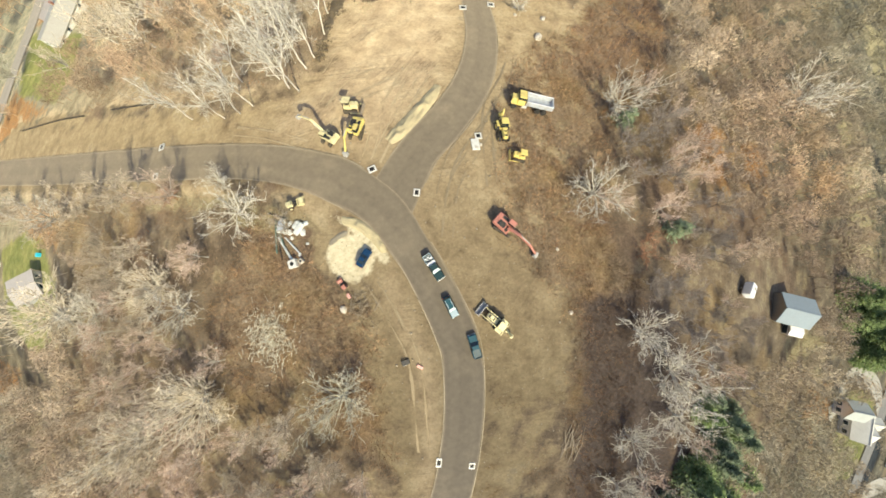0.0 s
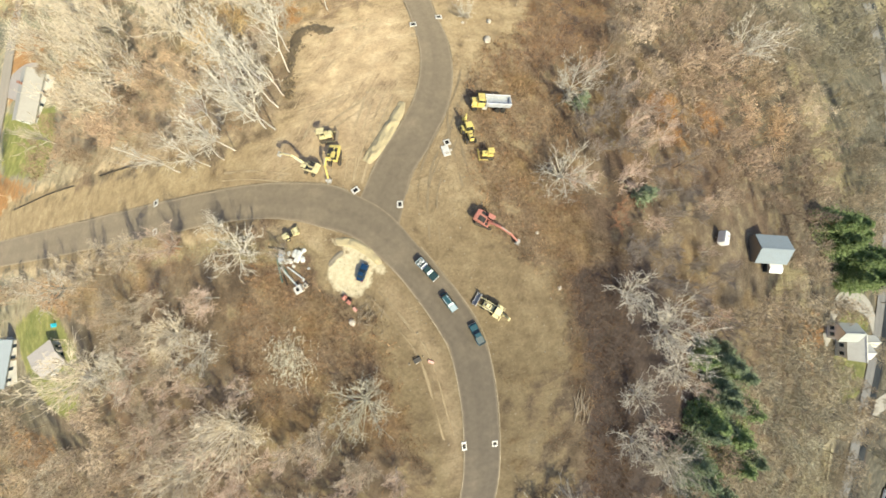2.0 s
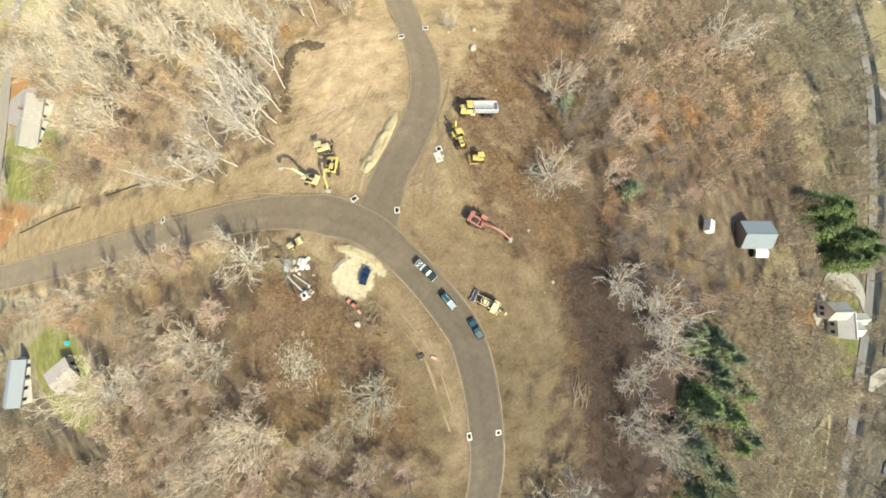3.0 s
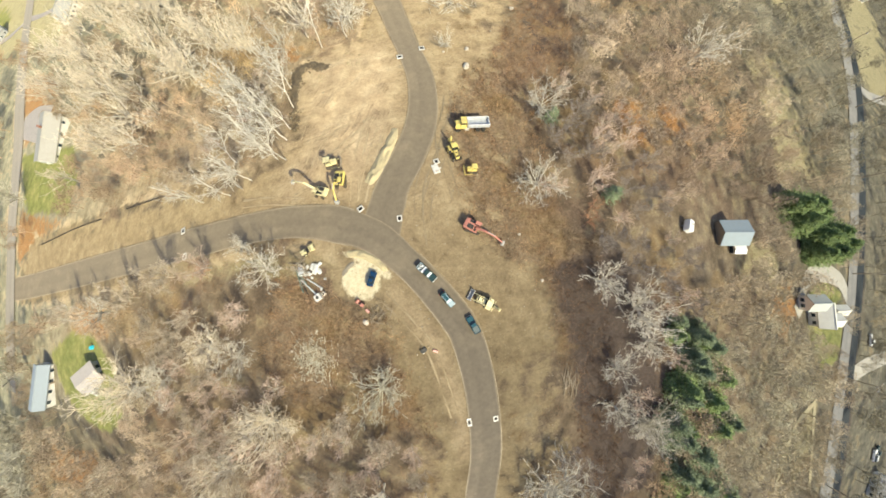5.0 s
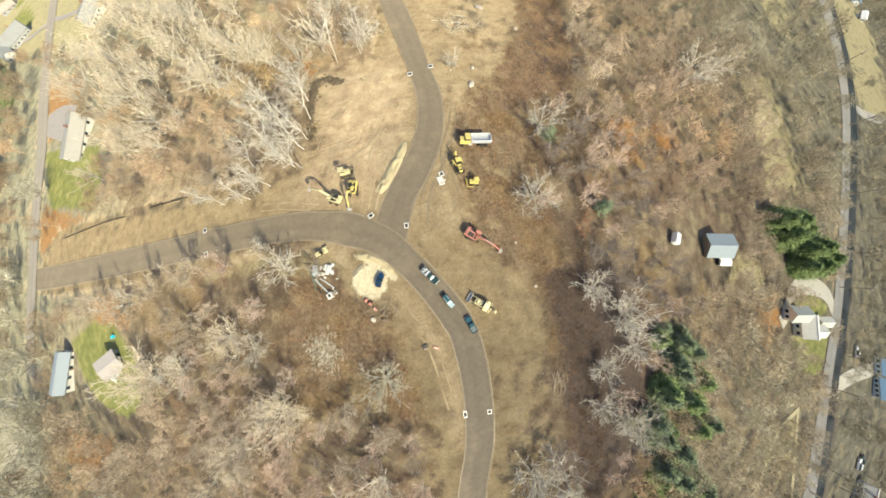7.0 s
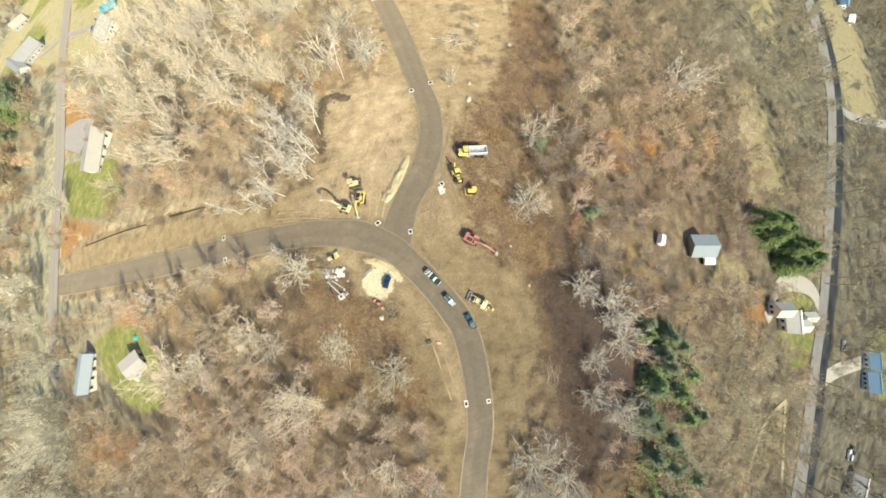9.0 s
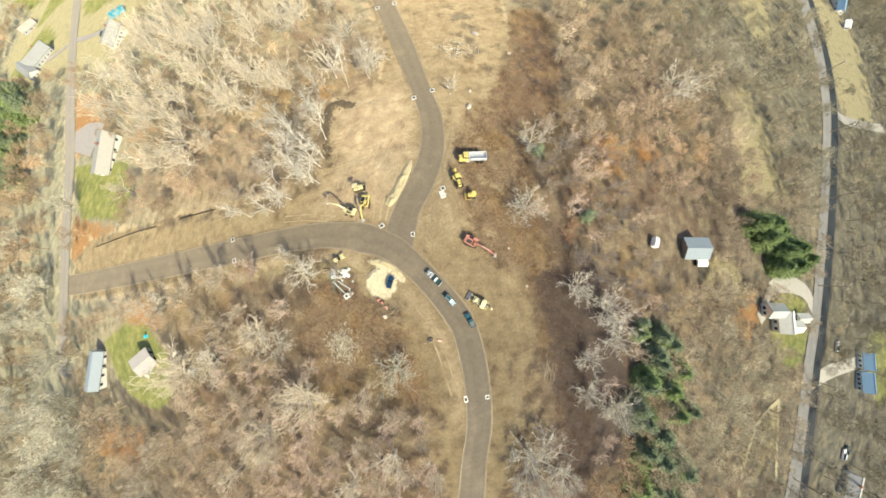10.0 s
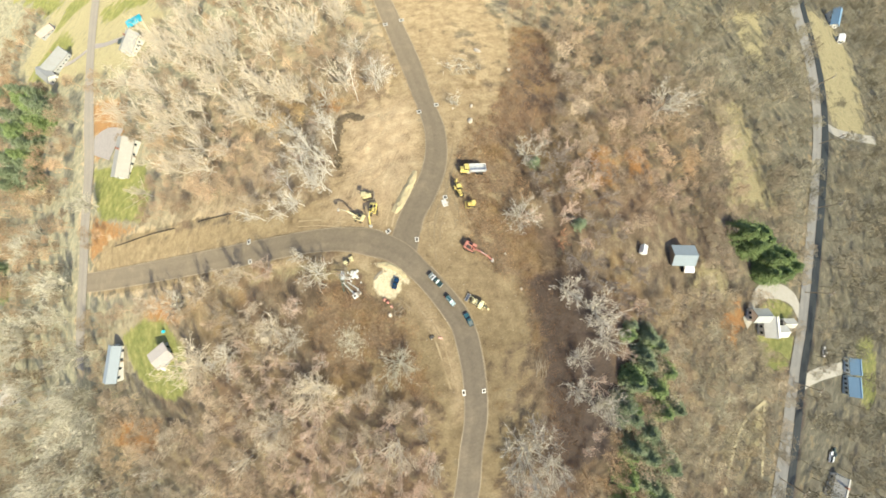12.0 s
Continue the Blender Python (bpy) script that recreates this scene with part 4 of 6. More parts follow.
# trees that stand out
for key, x, y, s in (("open0", -37, 9, 0.82), ("pink0", -56, 14, 0.95), ("grey0", -70.5, 15, 1.15), ("open1", -108, 12, 1.1), ("radial1", -58, -5, 0.8), ("open0", -50, -9, 0.75), ("radial1", -99, -13, 1.3), ("radial1", -45, -25, 1.05), ("radial0", -17, -22, 0.95), ("open2", 37, 34, 1.0), ("open0", 28, 13, 0.9),
                     ("pink1", 32, 12, 0.8), ("open1", 37, -13, 0.9), ("broad2", 46, -22, 0.9), ("open1", 36, -34, 0.8), ("open0", 47, -31, 0.9), ("open1", 42, -52, 1.0), ("pink2", 41, -44, 0.85), ("open2", 34, -44, 0.85), ("broad2", -52, 72, 0.95), ("open1", -85, 134, 1.6), ("open0", -8, 82, 1.0), ("open2", -30, 77, 1.05), ("open1", -41, 123, 1.4), ("broad0", 13.2, -58.5, 1.35), ("open2", 22, -68, 1.1),
                     ("open1", 112, 52, 1.6), ("broad1", -82, -12, 0.85), ("open1", -16, 103, 1.1), ("open0", -70, 90, 1.3), ("grey1", -89, 13, 1.15), ("grey2", -126, 15, 1.2), ("radial0", 45.6, -54.2, 1.15), ("fan1", -66, 84, 1.35), ("fan0", -93, 147, 1.5), ("fan2", -52, 135, 1.4), ("open2", 18, 62, 0.5), ("open1", -44, 16, 0.5)):
    put_tree(key, x, y, s)
gw = np.random.default_rng(17)
for _ in range(165):
    x, y = float(gw.uniform(-210, -12)), float(gw.uniform(62, 235))
    if inside(np.array([x]), np.array([y]), [(-30, 80), (-10, 82), (-6, 140), (-60, 230), (-150, 215), (-185, 150), (-140, 66), (-60, 62)])[0] > 0 and math.hypot(x + 160, y - 101) > 24:
        put_tree(f"fan{gw.integers(3)}", x, y, float(gw.uniform(0.8, 1.3)) * (1 + 0.0014 * math.hypot(x, y)))
for _ in range(60):
    x, y = float(gw.uniform(-325, -182)), float(gw.uniform(-95, 85))
    if off_road(np.array([x]), np.array([y]))[0] > 7 and math.hypot(x + 166, y + 7) > 20 and math.hypot(x + 329, y + 15) > 22:
        put_tree(f"tall{gw.integers(2)}", x, y, float(gw.uniform(1.1, 1.7)))
for x, y in ((-128, -42), (-84, -50), (-66, -38), (-108, -62), (-38, -52), (-150, -60), (-70, -70), (-24, -46)):
    put_tree(("fan1", "open2", "radial1")[int(gw.integers(3))], x, y, float(gw.uniform(0.85, 1.15)))
for i, (x, y, s) in enumerate(((-44, 32, 0.75), (-41, 33.5, 0.85), (-30.5, 36, 0.95), (-33, 37, 0.9), (-30, 42, 0.95), (-28.5, 45, 0.9), (-27.5, 52, 0.85), (-48, 31.5, 0.7), (-58, 33, 0.75), (-39, 44, 0.95), (-35, 52, 1.0), (-28, 60, 0.95), (-18, 74, 0.9), (-10, 76, 0.85), (-40, 60, 0.9), (-46, 41, 0.8), (-36, 40, 0.8))):
    put_tree(f"birch{i % 3}", x, y, s * 1.3, yaw=random.uniform(95, 185))
for i, (x, y, s) in enumerate(((57, -33, 0.6), (61, -41, 0.8), (55, -49, 0.9), (64, -54, 0.95), (52, -60, 0.95), (58, -68, 1.0), (66, -64, 0.9), (57, -77, 1.05), (66, -86, 1.1), (48, -84, 1.0), (62, -98, 1.1), (68, -40, 0.8), (70, -50, 0.85), (73, -66, 0.8), (52, -72, 0.9), (47, -93, 1.0),
                               (-343, 245, 1.9), (-351, 250, 2.0), (-325, 226, 2.0), (-360, 228, 1.9), (-352, 205, 2.0), (-314, 182, 1.9), (-318, 150, 1.9), (-335, 172, 2.0), (-290, 186, 1.8), (-305, 172, 1.7), (-300, 208, 1.9), (-335, 200, 1.9), (-282, 132, 1.6), (-322, 142, 1.8), (-310, 165, 1.7), (-425, 287, 2.2), (-350, 82, 1.7), (-345, 60, 1.7), (-305, 222, 1.8), (-285, 195, 1.6), (-330, 225, 1.8), (-295, 150, 1.5))):
    put_tree(f"{('pine', 'dim', 'dim')[i % 3]}{i % 3}", x, y, s)
for i, (x, y, s) in enumerate(((132, -10, 1.0), (139, -12, 1.1), (135, -17, 1.0), (144, -16, 0.95), (145, -25, 1.05), (152, -25, 1.15), (158, -31, 1.1), (149, -32, 1.1), (142, -31, 0.9))):
    put_tree(f"spruce{i % 2}", x, y, s)
for i in range(26):
    y = -36 - 2.7 * i
    put_tree(("dim0", "pine1", "grey2", "dim2", "pine0", "grey1", "dim1")[i % 7], 59 + 0.02 * y + float(gw.uniform(-9, 10)), y, float(gw.uniform(0.5, 0.95)))
put_tree("rust", 40, 2, 1.0)
put_tree("rust", 42, 5, 0.8)
put_tree("rust", -58, 14, 0.9)
put_tree("fir", 48, 7, 1.0)
put_tree("fir", 39, 31, 0.9)
put_tree("fir", 59, -30, 0.9)
put_tree("fir", 66, -33, 0.8)


BUILT = [(-99, -13, 12), (-112, -6, 12), (140, -14, 17), (151, -29, 18), (-160, 101, 15), (-166, -7, 12), (-122, -7, 8), (-187, 211, 13), (-315, 266, 22), (-382, 362, 13), (91, -12, 15), (93, -18, 9), (72, -6, 5), (133, -48, 8), (142, -54, 9), (151, -55, 5), (209, -104, 14), (207, -113, 12), (195, -169, 11), (385, 142, 15), (-329, -15, 12), (194, -149, 6), (-200, 250, 8), (-352, 215, 26), (-318, 165, 30), (-292, 205, 24)]

# keep the yards open on the uphill side too
BUILT += [(bx - 13 * bx / math.hypot(bx, by), by - 13 * by / math.hypot(bx, by), br) for bx, by, br in BUILT]


def open_ground(x, y, margin):
    """True where woods may stand."""
    ok = (inside(x, y, CLEARED) < -margin) & (off_road(x, y) > margin + 1.5)
    for p in LAWN + STRAW[:3]:
        ok &= inside(x, y, p) < (-7 if p in LAWN[:2] else 3.5 if p in STRAW else -1)
    for p in YARDS + LEAFY[:1]:
        ok &= inside(x, y, p) < -3
    for p in SCRUB:
        ok &= inside(x, y, p) < -0.5
    for bx, by, br in BUILT:
        ok &= np.hypot(x - bx, y - by) > br * 0.8
    for d in DRIVES + TRAILS:
        for dx, dy, dw in d[::2]:
            ok &= np.hypot(x - dx, y - dy) > dw / 2 + 1.5
    return ok


def scatter(seed, lo, hi, space, spread):
    g = np.random.default_rng(seed)
    gx, gy = np.meshgrid(np.arange(lo[0], hi[0], space), np.arange(lo[1], hi[1], space * 0.87))
    gx = gx.astype(float)
    gx[1::2] += space / 2
    x, y = gx.ravel(), gy.ravel()
    return x + g.uniform(-spread, spread, x.shape), y + g.uniform(-spread, spread, y.shape), g


# single trees near the clearing
sx, sy, g = scatter(7, (-80, -85), (85, 95), 6.6, 2.2)
ok = open_ground(sx, sy, 1.5) & (np.hypot(sx + 7, sy + 7) < 78)
mine = np.array(placed)
clear_of = np.full(len(mine), 4.2)
clear_of[:38] = 7.6
near = 0
for x, y in zip(sx[ok], sy[ok]):
    if x < -38 and 5 < y < 30 and g.random() < 0.75:
        continue
    if np.min(np.hypot(mine[:, 0] - x, mine[:, 1] - y) - clear_of) < 0 or near > 235 or (inside(np.array([x]), np.array([y]), DARK_BANDS[0])[0] > 0 and g.random() < 0.7):
        continue
    near += 1
    kind = g.choice(["grey0", "grey1", "grey2", "pink0", "pink1", "pink2", "open1"], p=[0.24, 0.24, 0.2, 0.1, 0.1, 0.07, 0.05])
    if x > 18 and kind[:4] in ("grey", "open"):
        kind = "mauve" + kind[-1]
    elif y < 5 and x < -20 and g.random() < 0.5:
        kind = "pink" + kind[-1]
    put_tree(kind, float(x), float(y), float(g.uniform(0.55, 0.9)), float(g.uniform(0, 360)))

# the woods beyond, as one mass of small bare crowns
def small_tree(seed, h, lobes, tufts, wide, width=0.17):
    """A lighter bare tree for the masses of woods: stem and limbs as tubes that end in rounded lobes of twig tufts. Also gives how many vertices are limbs."""
    g = np.random.default_rng(seed)
    wood, fine = [], []
    top = np.array([g.normal() * 0.3, g.normal() * 0.3, h * 0.3])
    wood.append((np.array([0, 0, -0.5]), top, wide * 1.2, wide))
    wood.append((top, top + UPV * h * 0.35, wide, wide * 0.4))
    for i in range(lobes):
        a = i * 2.399 + g.normal() * 0.3
        p = top + UPV * h * 0.3 * g.uniform(0, 0.9)
        d = unit(np.array([math.cos(a), math.sin(a), g.uniform(0.35, 1.5)]))
        end = p + d * h * g.uniform(0.16, 0.34)
        size = h * g.uniform(0.11, 0.19)
        wood.append((p, end, wide * 0.6, wide * 0.2))
        for k in range(4):
            fine.append((end, end + unit(d + g.normal(size=3) * 0.7) * size * 1.1, wide * 0.5))
        for k in range(tufts):
            e = unit(g.normal(size=3) + UPV * 0.35)
            r = end + e * size * g.uniform(0.35, 1.0)
            fine.append((r, r + unit(e + g.normal(size=3) * 0.6 + UPV * 0.2) * g.uniform(0.35, 0.85), width * g.uniform(0.6, 1.25)))
    return (*merge(tubes(wood), blades(fine)), len(wood) * 6)


SEEN = [(-640, 640), (-200, 300), (29, 160), (330, 190), (560, 215), (330, -40), (290, -200), (120, -130), (-16, -90), (-150, -105), (-440, -125), (-395, 103)]
MID = [small_tree(80 + k, 10.5, 10, 62, 0.11) for k in range(6)]
FAR = [small_tree(90 + k, 10.5, 9, 58, 0.12, 0.22) for k in range(6)]
FARPALE = np.array([(1.0, 0.96, 0.88), (1.15, 1.10, 1.0), (0.85, 0.79, 0.71), (1.1, 0.98, 0.88), (0.75, 0.69, 0.62), (1.45, 1.42, 1.32), (0.95, 0.82, 0.70), (0.65, 0.58, 0.50)])


def woods(name, label, x, y, g, size, stock):
    V, F, C, o = [], [], [], 0
    for px, py in zip(x, y):
        v, f, limb = stock[g.integers(len(stock))]
        far = math.hypot(px, py)
        a, s = g.uniform(0, 6.283), size * g.uniform(0.65, 1.2) * (1 + 0.45 * min(far / 420, 1))
        s *= 1 - 0.25 * max(0.0, math.tanh((py - 0.35 * px - 30) / 90)) * (far < 260)
        c, sn = math.cos(a) * s, math.sin(a) * s
        V.append(np.stack([v[:, 0] * c - v[:, 1] * sn + px, v[:, 0] * sn + v[:, 1] * c + py, v[:, 2] * s * 0.9 + lz(px, py)], 1))
        F.append(f + o)
        # stands of redder, greyer, ochre twigs; north-west birches paler, also to offset slope shade
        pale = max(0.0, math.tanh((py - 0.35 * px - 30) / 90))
        n1, n2, n3 = (noise.noise(Vector((px * k, py * k, q))) for k, q in ((0.021, 2.7), (0.033, 9.1), (0.05, 5.3)))
        stand = np.array((1.0, 0.95, 0.90)) * (1 + 0.5 * n3)
        stand = stand * (1 + max(n1, 0) * np.array((0.10, 0.0, -0.05)) - max(-n1, 0) * np.array((0.30, 0.16, 0.0)) + max(n2 - 0.15, 0) * np.array((0.14, 0.04, -0.35)))
        # far woods lose colour with distance, haze painted into the tint
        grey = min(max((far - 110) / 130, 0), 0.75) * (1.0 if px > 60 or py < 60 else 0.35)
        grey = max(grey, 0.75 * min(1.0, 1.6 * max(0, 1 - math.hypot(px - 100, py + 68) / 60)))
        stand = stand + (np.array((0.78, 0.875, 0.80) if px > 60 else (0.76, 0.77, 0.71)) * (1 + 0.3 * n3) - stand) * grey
        # east side tinted darker to balance sunlight over the slopes
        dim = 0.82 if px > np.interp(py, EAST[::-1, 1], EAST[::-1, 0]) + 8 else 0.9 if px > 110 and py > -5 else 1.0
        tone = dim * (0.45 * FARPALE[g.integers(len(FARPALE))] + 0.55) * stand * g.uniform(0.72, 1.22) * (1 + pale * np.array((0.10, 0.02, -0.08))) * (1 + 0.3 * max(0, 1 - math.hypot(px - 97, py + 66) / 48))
        shade = np.repeat(tone[None], len(v), 0)
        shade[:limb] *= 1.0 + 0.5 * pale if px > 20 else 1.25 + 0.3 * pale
        C.append(shade)
        o += len(v)
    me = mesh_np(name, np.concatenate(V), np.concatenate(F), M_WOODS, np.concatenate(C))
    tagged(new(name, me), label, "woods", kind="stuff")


sx, sy, g = scatter(11, (-190, -150), (210, 190), 7.9, 2.6)
rr = np.hypot(sx + 7, sy + 7)
ok = open_ground(sx, sy, 4) & (rr >= 78) & (rr < 205) & (inside(sx, sy, SEEN) > -14) & ~((sx < -60) & (off_road(sx, sy) < 11) & (sy < 30) & (np.sin(sx * 0.37) < 0.4))
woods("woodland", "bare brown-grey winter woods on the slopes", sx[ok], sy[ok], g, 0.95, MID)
THIN = [small_tree(99 + k, 11, 6, 2, 0.3, 0.9) for k in range(3)]
FARLO, FARHI = (-600, -260), (540, 560)
sx, sy, g = scatter(13, FARLO, FARHI, 14, 5)
rr = np.hypot(sx + 7, sy + 7)
ok = open_ground(sx, sy, 4) & (rr < 600) & ((rr >= 203) | ((rr > 78) & (inside(sx, sy, SEEN) < -14))) 
lookout = inside(sx, sy, SEEN) > -12
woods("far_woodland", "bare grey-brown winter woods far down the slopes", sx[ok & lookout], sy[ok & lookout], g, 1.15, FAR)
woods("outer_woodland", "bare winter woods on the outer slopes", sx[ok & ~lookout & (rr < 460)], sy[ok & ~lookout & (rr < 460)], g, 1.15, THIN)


# undergrowth and dry brush
def brush(name, label, seed, lo, hi, space, test, height, count, tones):
    x, y, g = scatter(seed, lo, hi, space, space * 0.95)
    ok_ = test(x, y)
    x, y = x[ok_], y[ok_]
    n = len(x) * count
    cx, cy = np.repeat(x, count), np.repeat(y, count)
    # stems are darker inside the eastern belt
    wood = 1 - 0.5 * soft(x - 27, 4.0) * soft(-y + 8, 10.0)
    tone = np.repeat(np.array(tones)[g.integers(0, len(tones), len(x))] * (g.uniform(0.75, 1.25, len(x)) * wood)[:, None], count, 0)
    a, r = g.uniform(0, 6.283, n), np.sqrt(g.uniform(0, 1, n)) * space * 1.1
    px, py = cx + np.cos(a) * r, cy + np.sin(a) * r
    p = np.stack([px, py, land(px, py) - 0.03], 1)
    hgt = np.repeat(g.uniform(0.4, 1.2, len(x)), count) * height * g.uniform(0.4, 1.1, n)
    q = p + np.stack([g.normal(size=n) * 0.55 * hgt, g.normal(size=n) * 0.55 * hgt, hgt], 1)
    s = np.stack([np.cos(a + 1.7), np.sin(a + 1.7), 0 * a], 1) * (0.02 + 0.008 * height) * g.uniform(0.6, 1.3, (n, 1))
    V = np.stack([p - s, p + s, q], 1).reshape(-1, 3)
    me = mesh_np(name, V, np.arange(n * 3).reshape(-1, 3), M_BRUSH, np.repeat(tone, 3, 0))
    tagged(new(name, me), label, "brush", kind="stuff")


def in_scrub(x, y):
    v = np.zeros(x.shape, bool)
    for p in SCRUB:
        v |= inside(x, y, p) > -2
    return v & (off_road(x, y) > 2.5) & ~((inside(x, y, SANDY[0]) > -2))


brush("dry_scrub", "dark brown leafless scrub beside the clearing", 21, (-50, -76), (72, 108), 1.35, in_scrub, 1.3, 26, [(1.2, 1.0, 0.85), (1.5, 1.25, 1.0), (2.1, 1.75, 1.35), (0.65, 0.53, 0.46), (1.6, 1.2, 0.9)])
brush("dead_brush", "patches of brown dead brush on the graded soil", 22, (4, -60), (28, 62), 1.2, lambda x, y: (np.maximum(inside(x, y, PATCHY[1]), inside(x, y, PATCHY[4])) > 0) & (off_road(x, y) > 1.5) & (np.sin(x * 0.55 + 2 * np.sin(y * 0.21)) + np.sin(y * 0.43 + 1.3 * np.sin(x * 0.3)) > 0.7), 0.6, 22, [(1.2, 0.95, 0.78), (0.8, 0.6, 0.5), (1.6, 1.3, 1.0)])
brush("undergrowth", "low dry undergrowth and saplings between bare trees", 23, (-110, -100), (125, 110), 2.3, lambda x, y: open_ground(x, y, 0.3) & ~in_scrub(x, y), 1.2, 14, [(1, 0.9, 0.8), (1.3, 1.1, 0.9), (1.6, 1.4, 1.1), (0.7, 0.62, 0.55), (1.4, 0.9, 0.5)])
brush("meadow_grass", "tall straw-coloured grass of a meadow", 25, (140, 0), (195, 66), 1.6, lambda x, y: inside(x, y, STRAW[0]) > 0, 0.8, 8, [(2.2, 2.0, 1.3), (1.8, 1.6, 1.0)])
brush("verge_weeds", "sparse dry weeds on the graded soil", 27, (-70, -70), (40, 110), 3.4, lambda x, y: (inside(x, y, CLEARED) > 0) & (off_road(x, y) > 1.2) & ~in_scrub(x, y), 0.28, 7, [(1.5, 1.4, 0.9), (1.2, 1.1, 0.8)])


# ---- vehicles and machines ----
def wheel(parent, x, y, r, w, rim=M_RIM):
    tyre = part("tyre", rod(B(), (x, y - w / 2, r), (x, y + w / 2, r), r, seg=20), M_RUBBER, parent)
    s = 1 if y > 0 else -1
    part("rim", rod(B(), (x, y, r), (x, y + s * (w / 2 + 0.015), r), r * 0.58, seg=16), rim, tyre)


def glass_strip(name, parent, p, q, r, s, m=M_GLASS):
    """A slightly thick pane through four corners."""
    bm = B()
    pts = [Vector(v) for v in (p, q, r, s)]
    n = (pts[1] - pts[0]).cross(pts[3] - pts[0]).normalized() * 0.02
    a = [bm.verts.new(v) for v in pts] + [bm.verts.new(v + n) for v in pts]
    for f in ((0, 1, 2, 3), (7, 6, 5, 4), (0, 4, 5, 1), (1, 5, 6, 2), (2, 6, 7, 3), (3, 7, 4, 0)):
        bm.faces.new([a[i] for i in f])
    return part(name, bm, m, parent)


# glass with the sky's glare painted in as a pale base colour
M_SHINE = plain("windscreen_painted_glare", (0.52, 0.58, 0.58), 0.12, spec=0.8, wear=0.05)


def car(name, label, x, y, yaw, L, W, H, paint, kind="wagon", size=1.0, category="car", top_paint=None, screen=M_GLASS, hood=None, rails=None):
    c = thing(name, label, category, lie(x, y, yaw, 0.08) @ Matrix.Diagonal((size, size, size, 1)), "parked vehicles")
    belt = 0.98 if kind != "pickup" else 1.12
    h = L / 2
    part("body", box(box(B(), (0, 0, 0.62), (L, W, belt - 0.32), 0.13, top=(0.97, 0.93)), (h * 0.64, 0, belt - 0.12), (h * 0.66, W * 0.9, 0.2), 0.08, top=(0.94, 0.94)), paint, c)
    x0, x1 = {"wagon": (-0.92, 0.38), "pickup": (-0.22, 0.42), "sedan": (-0.66, 0.34)}[kind]
    x0, x1 = x0 * h, x1 * h
    rake, back, tw = 0.62, {"wagon": 0.28, "pickup": 0.1, "sedan": 0.6}[kind], W * 0.70
    bw = W * 0.90
    a, b, top = x0, x1, H
    part("roof", box(B(), ((a + back + b - rake) / 2, 0, top - 0.04), (b - rake - a - back, tw, 0.09), 0.035), top_paint or paint, c)
    z0, z1 = belt - 0.03, top - 0.06
    glass_strip("windscreen", c, (b, bw / 2, z0), (b, -bw / 2, z0), (b - rake, -tw / 2, z1), (b - rake, tw / 2, z1), screen)
    glass_strip("rear_window", c, (a, -bw / 2, z0), (a, bw / 2, z0), (a + back, tw / 2, z1), (a + back, -tw / 2, z1))
    for s in (1, -1):
        glass_strip("side_window", c, (a, s * bw / 2, z0), (b, s * bw / 2, z0), (b - rake, s * tw / 2, z1), (a + back, s * tw / 2, z1))
        for (p, q) in (((a, s * bw / 2, z0), (a + back, s * tw / 2, z1)), ((b, s * bw / 2, z0), (b - rake, s * tw / 2, z1)), (((a + b) / 2, s * (bw / 2 + 0.01), z0), ((a + b) / 2 - 0.1, s * (tw / 2 + 0.01), z1))):
            part("pillar", beam(B(), p, q, 0.07, 0.07, 0.015), paint, c)
        part("mirror", box(B(), (b - 0.25, s * (W / 2 + 0.08), belt + 0.05), (0.16, 0.18, 0.13), 0.03), paint, c)
        part("headlight", box(B(), (h - 0.1, s * W * 0.34, 0.72), (0.22, 0.36, 0.15), 0.03), M_LAMP, c)
        part("tail_light", box(B(), (-h + 0.06, s * W * 0.41, 0.82), (0.14, 0.18, 0.24), 0.02), M_TAIL, c)
        for f in (0.62, -0.6):
            wheel(c, f * h, s * (W / 2 - 0.10), 0.34, 0.22)
    part("bumper", box(B(), (h - 0.02, 0, 0.48), (0.16, W * 0.94, 0.2), 0.05), M_DARK if kind != "pickup" else M_RIM, c)
    part("bumper", box(B(), (-h + 0.02, 0, 0.48), (0.16, W * 0.94, 0.2), 0.05), M_RIM if kind == "pickup" else M_DARK, c)
    if kind == "pickup":
        ln = x0 + h - 0.12
        part("bed_floor", box(B(), (-h + 0.06 + ln / 2, 0, belt - 0.075), (ln, W * 0.8, 0.2), 0.02), M_BED, c, "dark scuffed bed liner")
        for s in (1, -1):
            part("bed_rail", box(B(), (-h + 0.08 + ln / 2, s * W * 0.435, belt + 0.09), (ln, 0.13, 0.24), 0.03), rails or paint, c)
        part("tailgate", box(B(), (-h + 0.05, 0, belt + 0.06), (0.1, W * 0.86, 0.3), 0.03), rails or paint, c)
    # pale panel that paints reflected light onto the hood
    if hood:
        part("hood", box(B(), (h * 0.66, 0, belt - 0.01), (h * 0.56, W * 0.80, 0.06), 0.025), hood, c, "hood panel with its pale sheen painted on")
    if kind == "wagon":
        for s in (1, -1):
            part("roof_rail", box(B(), ((a + b - rake + 0.4) / 2, s * tw * 0.42, top + 0.05), (b - rake - a - 0.6, 0.13, 0.07), 0.02), M_ROOFCAR, c)
    return c


